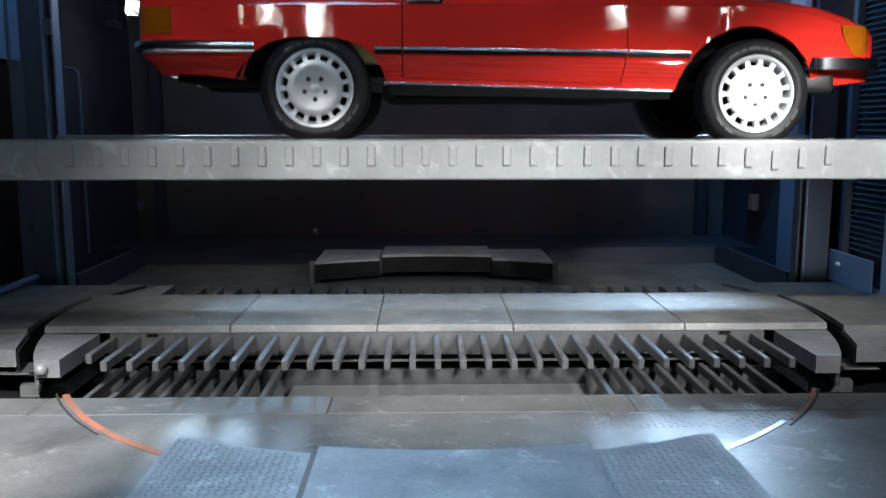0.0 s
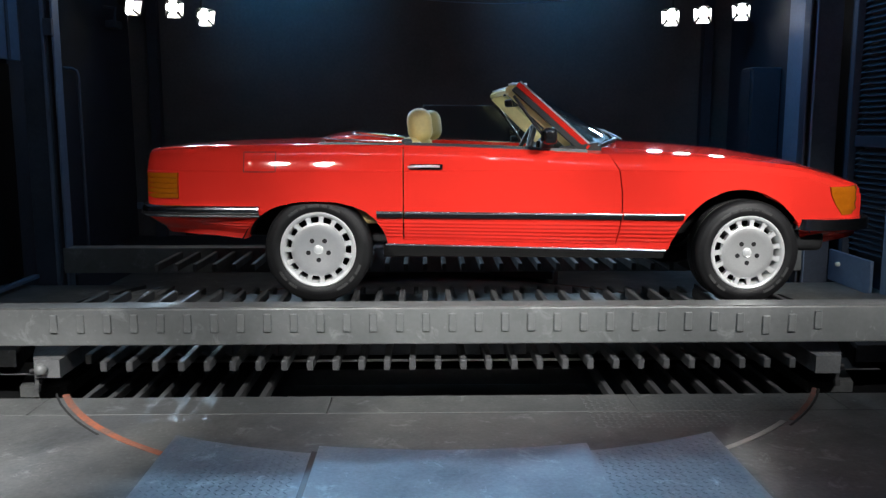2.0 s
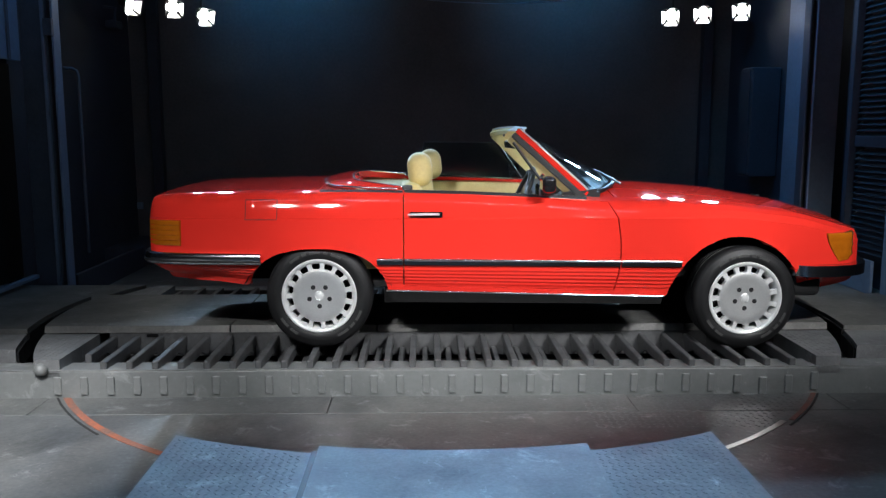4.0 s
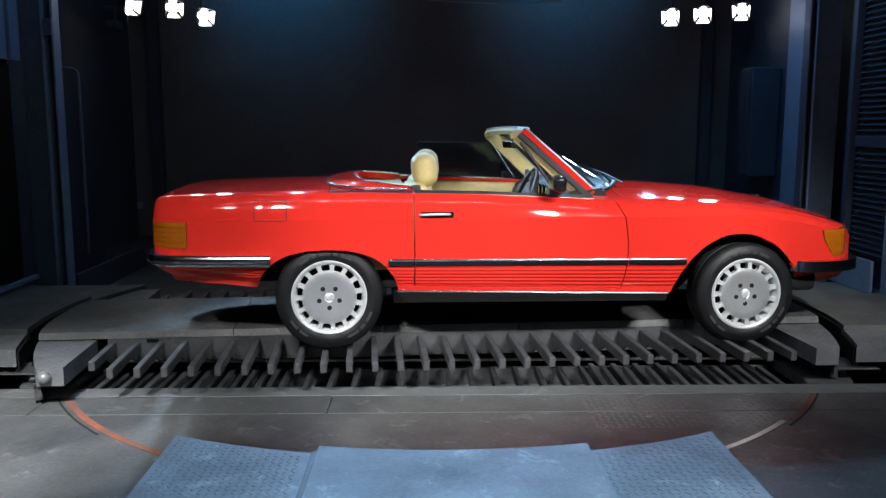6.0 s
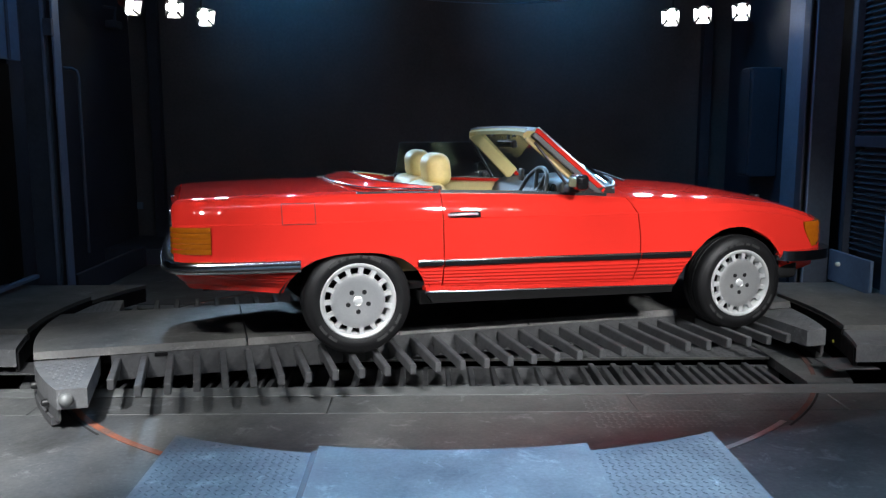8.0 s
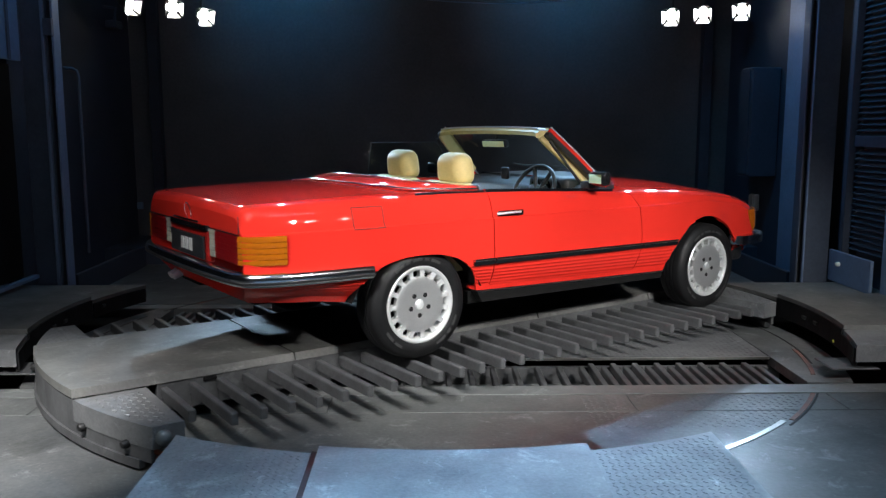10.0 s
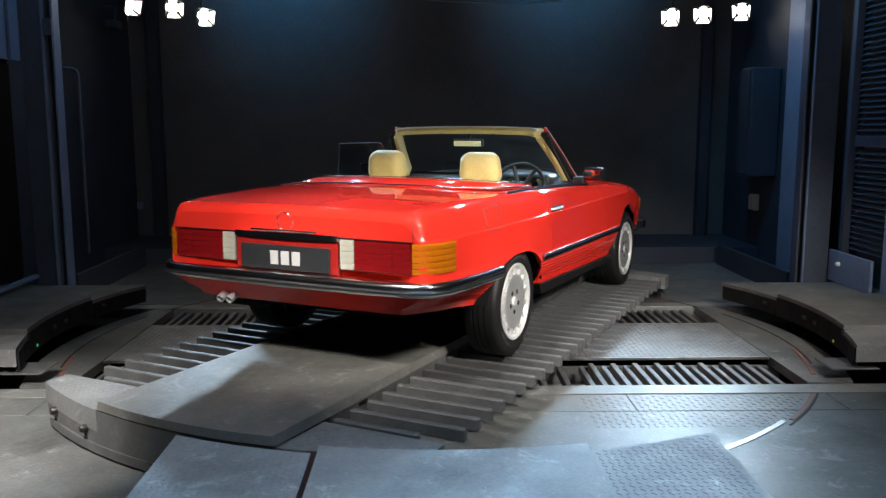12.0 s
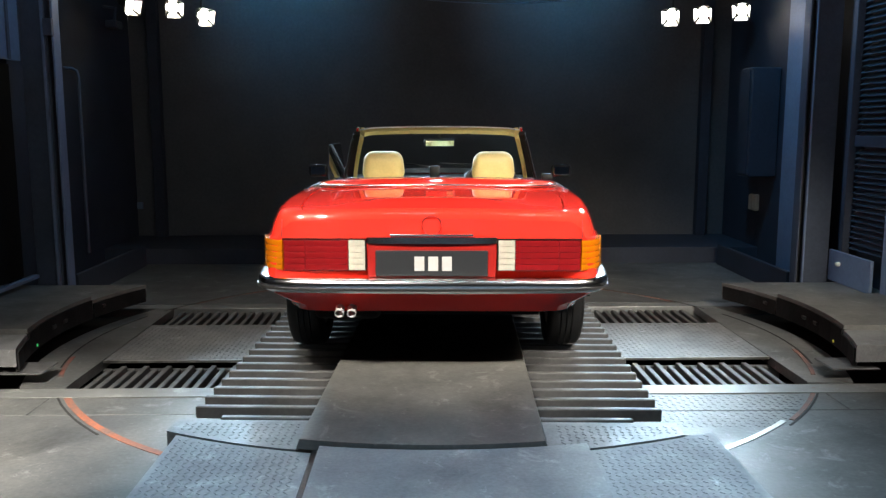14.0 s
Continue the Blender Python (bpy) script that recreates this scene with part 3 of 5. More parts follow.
# ---- the machine ----
def build_turntable():
    t = thing("turntable", "grey steel turntable with comb tines along a raised spine", "turntable")
    R = 2.46
    hw = 0.495
    # spine in three plates with sloped edges
    def half(y):
        return math.sqrt(R * R - y * y)
    cuts = [(-9, -1.286), (-1.278, -0.388), (-0.38, 0.452), (0.46, 1.517), (1.525, 9)]
    for x0, x1 in cuts:
        bm = bmesh.new()
        o = []
        for y in np.linspace(-hw, hw, 13):
            o.append((min(x1, half(y)), float(y)))
        for y in np.linspace(hw, -hw, 13):
            o.append((max(x0, -half(y)), float(y)))
        low = [bm.verts.new((x, y, 0.02)) for x, y in o]
        top = [bm.verts.new((x, y * 0.972, 0.06)) for x, y in o]
        bm.faces.new(low[::-1]), bm.faces.new(top)
        for i in range(len(o)):
            k = (i + 1) % len(o)
            bm.faces.new((low[i], low[k], top[k], top[i]))
        part("spine_plate", bm, DECK, t)
    for s in (-1, 1):
        bm = bevelled((-2.02, min(s * 0.44, s * 0.49), -0.13), (2.02, max(s * 0.44, s * 0.49), 0.0195), 0.004)
        part("side_web", bm, TINE, t)
        for x in (-1.755, 1.77):
            # the slot is a thin near-black plate, its inner shade put in colour
            simple("slot", (x - 0.035, s * 0.497 - 0.002, -0.006), (x + 0.035, s * 0.497 + 0.002, 0.014), DARK, t, "dark slot", 0.001)
    # tines with gussets
    def tine(length):
        bm = bevelled((-0.018, 0.49, -0.058), (0.018, 0.49 + length, 0), 0.005)
        prism(bm, [(0.492, -0.058), (0.66, -0.058), (0.492, -0.13)], -0.008, 0.008, "x")
        return finish("tine", bm, TINE)
    full, short = tine(0.575), tine(0.42)
    for i in range(30):
        x = -1.985 + i * PITCH
        if x > 2.08:
            continue
        for s in (-1, 1):
            ob = new("tine", short if i in (0, 29) else full)
            ob.parent = t
            ob.matrix_basis = pose(x, 0, 0, 0, 0, 0 if s > 0 else 180)
    # end plates and rims
    for sx in (-1, 1):
        for sy in (-1, 1):
            bm = bmesh.new()
            a = arc(R, ang(hw + 0.003, R), ang(1.075, R), 10)
            o = [(x, y) for x, y in a] + [(2.075, 1.075), (2.075, hw + 0.003)]
            o = [(sx * x, sy * y) for x, y in o]
            prism(bm, o if sx * sy > 0 else o[::-1], -0.085, 0.015)
            part("end_plate", bm, TREAD, t)
            bm = bmesh.new()
            lozenges(bm, lambda x, y: math.hypot(x, y) < R - 0.03, *(sorted((sx * 2.09, sx * 2.4))), *(sorted((sy * 0.52, sy * 1.06))), 0.015, 0.032, 0.013)
            tagged(part("tread_pattern", bm, TREAD, t), kind="stuff")
        c = 0 if sx > 0 else 180
        bm = bmesh.new()
        ring(bm, R - 0.02, R - 0.003, -0.15, 0.013, c - 25.5, c + 25.5)
        part("rim", bm, TINE, t)
        bm = bmesh.new()
        ring(bm, R - 0.03, R + 0.008, -0.185, -0.145, c - 24, c + 24)
        part("base_band", bm, TINE, t)
        for a in (-22, -14, 14, 22):
            bm = bmesh.new()
            lathe(bm, [(0.0, 0.035), (0.014, 0.032), (0.02, 0.02), (0.02, 0.0)], 12, "x")
            part("bolt", bm, BLACK, t, "", 40, pose(0, 0, 0, 0, 0, c + a) @ pose(R - 0.004, 0, -0.09))
        for sy in (-1,) if sx < 0 else ():
            bm = bmesh.new()
            lathe(bm, [(0.0, 0.05), (0.018, 0.046), (0.032, 0.032), (0.036, 0.012), (0.03, 0.0)], 18)
            m = pose(sx * 2.17, sy * 1.073, -0.035, 0, 0, 180)
            part("ball_stop", bm, BEAM, t, "rounded steel stop", 40, m)
    # ring bearing and cross frame under the spine
    bm = bmesh.new()
    ring(bm, 0.22, 0.36, -0.19, -0.132, 0, 360, 64)
    part("bearing", bm, DARK, t)
    for x in (-1.95, -1.2, 1.2, 1.95):
        simple("cross_member", (x - 0.04, -0.44, -0.13), (x + 0.04, 0.44, -0.02), TINE, t)
    return t


def build_lift():
    """Two beams whose tines comb through those of the turntable; z = 0 is the carrying level."""
    l = thing("car_lift", "grey steel lift with two beams and comb tines", "lift")
    near = part("near_beam", bevelled((-3.0, -1.075, -0.175), (3.0, -0.90, 0.03), 0.008, 2), BEAM, l, "galvanised beam")
    far = part("far_beam", bevelled((-3.0, 1.21, -0.175), (3.0, 1.36, 0.03), 0.008, 2), BEAM, l, "galvanised beam")
    top = finish("top_lip", bevelled((-3.0, -1.078, 0.031), (3.0, -1.0, 0.036), 0.002), BEAM)
    ob = new("top_lip", top)
    ob.parent = l
    near_t = finish("lift_tine", bevelled((-0.017, -0.9, -0.055), (0.017, -0.41, 0), 0.005), TINE)
    far_t = finish("lift_tine", bevelled((-0.017, 0.57, -0.055), (0.017, 1.21, 0), 0.005), TINE)
    tab = finish("tine_end", bevelled((-0.021, -1.087, -0.098), (0.021, -1.073, 0.004), 0.004), BEAM)
    for i in range(30):
        x = -2.055 + i * PITCH
        if x > 2.06:
            continue
        drop = {26: -0.008, 27: -0.022, 28: -0.012, 29: 0.004}.get(i, 0.0)
        ob = new("tine_end", tab)
        ob.parent, ob.location = l, (-2.09 + i * 0.1434, 0, -0.005 + drop)
        ob = new("lift_tine", near_t)
        ob.parent, ob.location = l, (x, 0, 0)
        ob = new("lift_tine", far_t)
        ob.parent, ob.location = l, (x, 0, 0)
    return l


build_floor()
build_side_platform(-1, "platform_west")
build_side_platform(1, "platform_east")
build_ramp(-1, "ramp_south", 6.5)
build_ramp(1, "ramp_north", 3.03)
build_room()
# the added fill lamps get the same spotlight housings, out of view
for eye, target in BACK_SPOTS + FRONT_SPOTS + TOP_SPOTS + RAMP_FILLS + WASH_FILLS:
    build_lamp_fixture(eye, target)
build_small_fixtures()
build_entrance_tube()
turntable = build_turntable()
lift = build_lift()

# ---- the car: x ahead from mid-wheelbase, y to its left, z up from the wheels' stand ----
SIDEWALL = material("sidewall_grey", (0.05, 0.05, 0.05), 0.6)
AXLE_R, AXLE_F = (-1.2275, 0.312), (1.2275, 0.284)


def key(x, rows):
    return float(np.interp(x, [r[0] for r in rows], [r[1] for r in rows]))


BELT = [(-2.2, 0.835), (-2.196, 0.851), (-2.188, 0.865), (-2.175, 0.875), (-2.155, 0.881), (-2.08, 0.886), (-1.956, 0.891), (-1.5, 0.902), (-1.045, 0.905), (-0.745, 0.90), (-0.37, 0.889), (0.04, 0.871),
        (0.43, 0.852), (0.77, 0.842), (1.13, 0.822), (1.49, 0.780), (1.68, 0.742), (1.85, 0.708), (2.02, 0.662)]
CROWN = [(-2.2, 0.846), (-2.196, 0.863), (-2.188, 0.877), (-2.175, 0.886), (-2.155, 0.891), (-2.08, 0.896), (-1.82, 0.915), (-1.39, 0.928), (-0.9, 0.93), (0.3, 0.91), (0.5, 0.918), (0.9, 0.895), (1.27, 0.865),
         (1.65, 0.80), (1.93, 0.72), (2.02, 0.675)]
WIDE = [(-2.2, 0.735), (-2.185, 0.757), (-2.16, 0.775), (-2.08, 0.798), (-1.95, 0.815), (-1.6, 0.845), (-0.7, 0.862), (0.5, 0.862), (1.2, 0.858), (1.5, 0.845), (1.7, 0.825),
        (1.85, 0.80), (1.95, 0.755), (2.02, 0.66)]
ROCKER = [(-2.2, 0.395), (-2.1, 0.395), (-1.83, 0.388), (-1.65, 0.368), (-0.9, 0.345), (0.74, 0.30), (1.5, 0.32), (1.7, 0.33), (2.02, 0.36)]


def profile(x):
    """Half a section of the body, from the rocker up and over to the middle."""
    w, b, c, lo = key(x, WIDE), key(x, BELT), key(x, CROWN), key(x, ROCKER)
    tuck = key(x, [(-2.2, 0.12), (-2.05, 0.09), (-1.7, 0.065), (-0.9, 0.035), (0.7, 0.035), (1.5, 0.05), (2.02, 0.06)])
    trim = 0.505 - 0.012 * x
    rib0, rib1 = lo + 0.028, trim - 0.026
    pts = [(w - tuck - 0.11, lo - 0.005), (w - tuck - 0.019, lo)]
    for i in range(13):
        f = i / 12
        z = rib0 + (rib1 - rib0) * f
        pts.append((w - tuck * (1 - f) ** 1.5 - 0.012 * (1 - f) - (0.0042 if i % 2 else 0.0), z))
    pts += [(w - 0.001, trim), (w + 0.002, trim + 0.05), (w - 0.004, trim + 0.13)]
    crease = 0.757 - 0.022 * (x > 1.2) * (x - 1.2) / 0.8
    crease = min(crease, b - 0.06)
    pts += [(w - 0.008, crease - 0.004), (w - 0.019, crease + 0.003)]
    top = b
    pts += [(w - 0.028, crease + (top - crease) * 0.28), (w - 0.041, crease + (top - crease) * 0.58), (w - 0.0585, top - 0.021), (w - 0.077, top - 0.006), (w - 0.104, top)]
    for f in (0.9, 0.82, 0.72, 0.6, 0.46, 0.3, 0.15, 0.0):
        y = (w - 0.104) * f
        pts.append((y, top + (c - top) * (1 - f * f)))
    return pts


def arch(x, z):
    """Below 1 inside a wheel opening; also its centre."""
    r = (abs(x + 1.236) / 0.408) ** 2.6 + (max(0.0, abs(z - 0.22)) / 0.364) ** 2.6
    f = (abs(x - 1.165) / 0.40) ** 2 + (abs(z - 0.2) / 0.446) ** 2
    return (r ** (1 / 2.6), (-1.236, 0.22)) if x < 0 else (f ** 0.5, (1.165, 0.2))


def build_shell():
    """The outer skin as a grid of quads, wheel openings and cockpit left out; faces carry the panel they belong to."""
    xs = sorted(set([round(v, 4) for v in np.arange(-2.14, 1.99, 0.035)] + [-2.2, -2.196, -2.188, -2.175, -2.155, -2.1, 1.99, 2.02, -0.745, 0.455, -1.02, 0.40, -0.66]))
    xs = [x for i, x in enumerate(xs) if i == 0 or x - xs[i - 1] > 0.0035]
    half = [profile(x) for x in xs]
    n = len(half[0])
    grid = []
    for x, h in zip(xs, half):
        row = []
        full = [(-y, z) for y, z in h] + [(y, z) for y, z in h[-2::-1]]
        for y, z in full:
            # the door's front seam bows forward
            bow = math.exp(-((x - 0.455) / 0.2) ** 2) * np.interp(z, [0.3, 0.43, 0.6, 0.76, 0.86], [0.0, 0.022, 0.035, 0.012, -0.045])
            # round plan of nose and tail
            plan = 0.0
            if abs(y) > 0.55 and x < -1.9:
                plan = (abs(y) - 0.55) ** 2 * 0.25 * min(1, (-1.9 - x) / 0.2)
            if x < -1.9 and z < 0.5:
                plan += (0.5 - z) * 0.75 * min(1, (-1.9 - x) / 0.2)
            if x > 1.6:
                plan = -(abs(y) ** 2) * 0.16 * min(1, (x - 1.6) / 0.3)
            xx = x + bow + plan
            a, (cx, cz) = arch(xx, z)
            inside = a < 1 and abs(y) > 0.6 and z < 0.72
            if inside:
                g = 1 / max(a, 0.05)
                px, pz = cx + (xx - cx) * g, cz + (z - cz) * g
            else:
                px, pz = xx, z
            row.append((px, y, pz, inside, a, z, x))
        grid.append(row)
    bm = bmesh.new()
    vs = [[bm.verts.new((p[0], p[1], p[2])) for p in row] for row in grid]
    m = len(grid[0])
    panel = {}
    for i in range(len(xs) - 1):
        for j in range(m - 1):
            q = [grid[i][j], grid[i + 1][j], grid[i + 1][j + 1], grid[i][j + 1]]
            if all(p[3] for p in q):
                continue
            x = (xs[i] + xs[i + 1]) / 2
            y = sum(p[1] for p in q) / 4
            k = j if j < m // 2 else m - 2 - j
            deck = k >= n - 9
            if deck and -1.02 < x < 0.40 and abs(y) < 0.71:
                continue
            f = bm.faces.new((vs[i][j], vs[i + 1][j], vs[i + 1][j + 1], vs[i][j + 1]))
            name = "body"
            if -0.745 < x < 0.455 and 2 <= k < n - 10:
                name = "door_left" if y > 0 else "door_right"
            elif x < -1.24 and x > -2.161 and k >= n - 8 and abs(y) < 0.72:
                name = "trunk_lid"
            elif 0.52 < x < 1.9 and k >= n - 8 and abs(y) < 0.72:
                name = "bonnet"
            panel.setdefault(name, []).append(f)
    # close nose and tail
    panel["body"].append(bm.faces.new([v for v in vs[0]][::-1]))
    panel["body"].append(bm.faces.new([v for v in vs[-1]]))
    bm.normal_update()
    return bm, panel


def cut_panel(bm, faces, gap=0.0032, depth=0.02):
    """A panel of its own: drawn back from its seams and given a turned-in edge."""
    out = bmesh.new()
    made = {}
    for f in faces:
        vs = []
        for v in f.verts:
            if v not in made:
                made[v] = out.verts.new(v.co)
            vs.append(made[v])
        try:
            out.faces.new(vs)
        except ValueError:
            pass
    bmesh.ops.remove_doubles(out, verts=out.verts[:], dist=0.0004)
    bmesh.ops.recalc_face_normals(out, faces=out.faces[:])
    c = sum((f.calc_center_median() for f in out.faces), Vector()) / len(out.faces)
    if sum(f.normal.dot(f.calc_center_median() - Vector((f.calc_center_median().x, 0, 0.5))) for f in out.faces) < 0:
        bmesh.ops.reverse_faces(out, faces=out.faces[:])
    edge = [e for e in out.edges if len(e.link_faces) == 1]
    move = {}
    for e in edge:
        f = e.link_faces[0]
        mid = (e.verts[0].co + e.verts[1].co) / 2
        d = f.calc_center_median() - mid
        t = (e.verts[1].co - e.verts[0].co)
        if t.length > 1e-6:
            t.normalize()
            d -= t * d.dot(t)
        if d.length > 1e-6:
            for v in e.verts:
                move.setdefault(v, Vector())
                move[v] += d.normalized()
    normals = {v: v.normal.copy() for v in move}
    for v, d in move.items():
        if d.length > 1e-6:
            v.co += d.normalized() * gap
    res = bmesh.ops.extrude_edge_only(out, edges=edge)
    new_v = [g for g in res["geom"] if isinstance(g, bmesh.types.BMVert)]
    out.normal_update()
    for v in new_v:
        near = min(normals, key=lambda u: (u.co - v.co).length_squared)
        v.co -= normals[near] * depth
    return out


def build_wheel(name, at, side):
    """Tyre, dished alloy disc with a ring of slots, five dark discs for bolt holes and a hub cap. side -1: outside
    towards -y.
    """
    w = new(name)
    w.parent = car
    w.matrix_basis = pose(at[0], side * 0.728, at[1], 0, 0, 0 if side > 0 else 180)
    bm = bmesh.new()
    lathe(bm, [(0.205, -0.09), (0.235, -0.1), (0.272, -0.098), (0.294, -0.088), (0.302, -0.07), (0.3035, -0.035), (0.297, -0.033), (0.297, -0.028), (0.3045, -0.026),
               (0.305, -0.003), (0.297, -0.002), (0.297, 0.003), (0.305, 0.004), (0.3045, 0.026), (0.297, 0.028), (0.297, 0.033), (0.3035, 0.035), (0.302, 0.07), (0.294, 0.088),
               (0.283, 0.094), (0.28, 0.0965), (0.262, 0.1), (0.26, 0.102), (0.235, 0.101), (0.216, 0.094), (0.205, 0.085)], 56)
    tyre = part("tyre", bm, TYRE, w, "black rubber tyre", 50)
    # raised sidewall marks stand in for the lettering
    for a0, a1 in ((50, 64), (68, 74), (78, 92), (96, 102), (106, 120), (200, 214), (218, 226), (230, 246), (300, 312), (316, 330)):
        rows = []
        bm = bmesh.new()
        for i in range(4):
            a = radians(a0 + (a1 - a0) * i / 3)
            rows.append([bm.verts.new((r * math.cos(a), d, r * math.sin(a))) for r, d in ((0.243, 0.1005), (0.243, 0.1032), (0.258, 0.1035), (0.258, 0.1008))])
        for p, q in zip(rows, rows[1:]):
            for k in range(4):
                bm.faces.new((p[k], p[(k + 1) % 4], q[(k + 1) % 4], q[k]))
        bm.faces.new(rows[0]), bm.faces.new(rows[-1])
        part("sidewall_mark", bm, SIDEWALL, tyre)
    bm = bmesh.new()
    lathe(bm, [(0.188, -0.08), (0.196, 0.07), (0.212, 0.09), (0.214, 0.097), (0.209, 0.1015), (0.201, 0.101), (0.192, 0.093), (0.188, 0.075), (0.184, 0.07), (0.18, -0.05)], 64)
    rim = part("rim", bm, ALLOY, w, "bright silver alloy rim", 40)
    # disc with fifteen slots: spokes between an inner dish and the rim
    bm = bmesh.new()
    lathe(bm, [(0.0, 0.085), (0.03, 0.086), (0.05, 0.087), (0.075, 0.088), (0.11, 0.091), (0.14, 0.094), (0.151, 0.091), (0.154, 0.083), (0.152, 0.06)], 60)
    part("dish", bm, DISC, w, "silver alloy disc", 40)
    spoke = bmesh.new()
    vs = []
    for r, ww, d in ((0.149, 0.015, 0.0905), (0.168, 0.0115, 0.088), (0.191, 0.017, 0.0895)):
        vs.append([spoke.verts.new((r, d, ww)), spoke.verts.new((r, d, -ww)), spoke.verts.new((r, 0.05, -ww * 0.8)), spoke.verts.new((r, 0.05, ww * 0.8))])
    for p, q in zip(vs, vs[1:]):
        for k in range(4):
            spoke.faces.new((p[k], p[(k + 1) % 4], q[(k + 1) % 4], q[k]))
    me = finish("spoke", spoke, ALLOY)
    for i in range(15):
        ob = new("spoke", me)
        ob.parent, ob.matrix_basis = w, pose(0, 0, 0, 0, 360 / 15 * i, 0)
    # near-black disc stands in for the shade behind the wheel's slots
    bm = bmesh.new()
    lathe(bm, [(0.0, 0.0), (0.2, 0.0), (0.2, 0.004), (0.0, 0.004)], 32)
    part("slot_backdrop", bm, TRUNK_DARK, w, "dark inside of the wheel")
    # bolt holes drawn as near-black discs, the shade inside them put in colour
    bolt = bmesh.new()
    lathe(bolt, [(0.0, 0.0888), (0.0135, 0.0893), (0.014, 0.07)], 12)
    me = finish("bolt", bolt, BLACK)
    for i in range(5):
        ob = new("bolt", me)
        ob.parent, ob.matrix_basis = w, pose(0, 0, 0, 0, 72 * i + 18, 0) @ pose(0.06, 0, 0)
    bm = bmesh.new()
    lathe(bm, [(0.0, 0.0945), (0.02, 0.0945), (0.024, 0.092), (0.026, 0.093), (0.028, 0.086)], 24)
    part("hub_cap", bm, ALLOY, w, "round silver hub cap", 40)
    return w


def swept(bm, path, section, closed=False):
    """A section of (out, up) pairs carried along plan points (x, y, z), out to the right-hand side of travel."""
    rows = []
    path = [Vector(p) for p in path]
    for i, p in enumerate(path):
        d = path[min(i + 1, len(path) - 1)] - path[max(i - 1, 0)]
        d.z = 0
        d.normalize()
        o = Vector((d.y, -d.x, 0))
        rows.append([bm.verts.new(p + o * a + Vector((0, 0, b))) for a, b in section])
    k = len(section)
    for p, q in zip(rows, rows[1:]):
        for i in range(k):
            bm.faces.new((p[i], p[(i + 1) % k], q[(i + 1) % k], q[i]))
    bm.faces.new(rows[0]), bm.faces.new(rows[-1])


def curve_points(pts, n=6):
    """Smooth run through plan points."""
    pts = [Vector(p) for p in pts]
    out = []
    for i in range(len(pts) - 1):
        p0, p1, p2, p3 = pts[max(i - 1, 0)], pts[i], pts[i + 1], pts[min(i + 2, len(pts) - 1)]
        for k in range(n):
            t = k / n
            out.append(0.5 * (2 * p1 + (p2 - p0) * t + (2 * p0 - 5 * p1 + 4 * p2 - p3) * t * t + (3 * p1 - p0 - 3 * p2 + p3) * t ** 3))
    out.append(pts[-1])
    return out


def cushion(lo, hi, r=0.04, seg=4):
    return bevelled(lo, hi, r, seg)


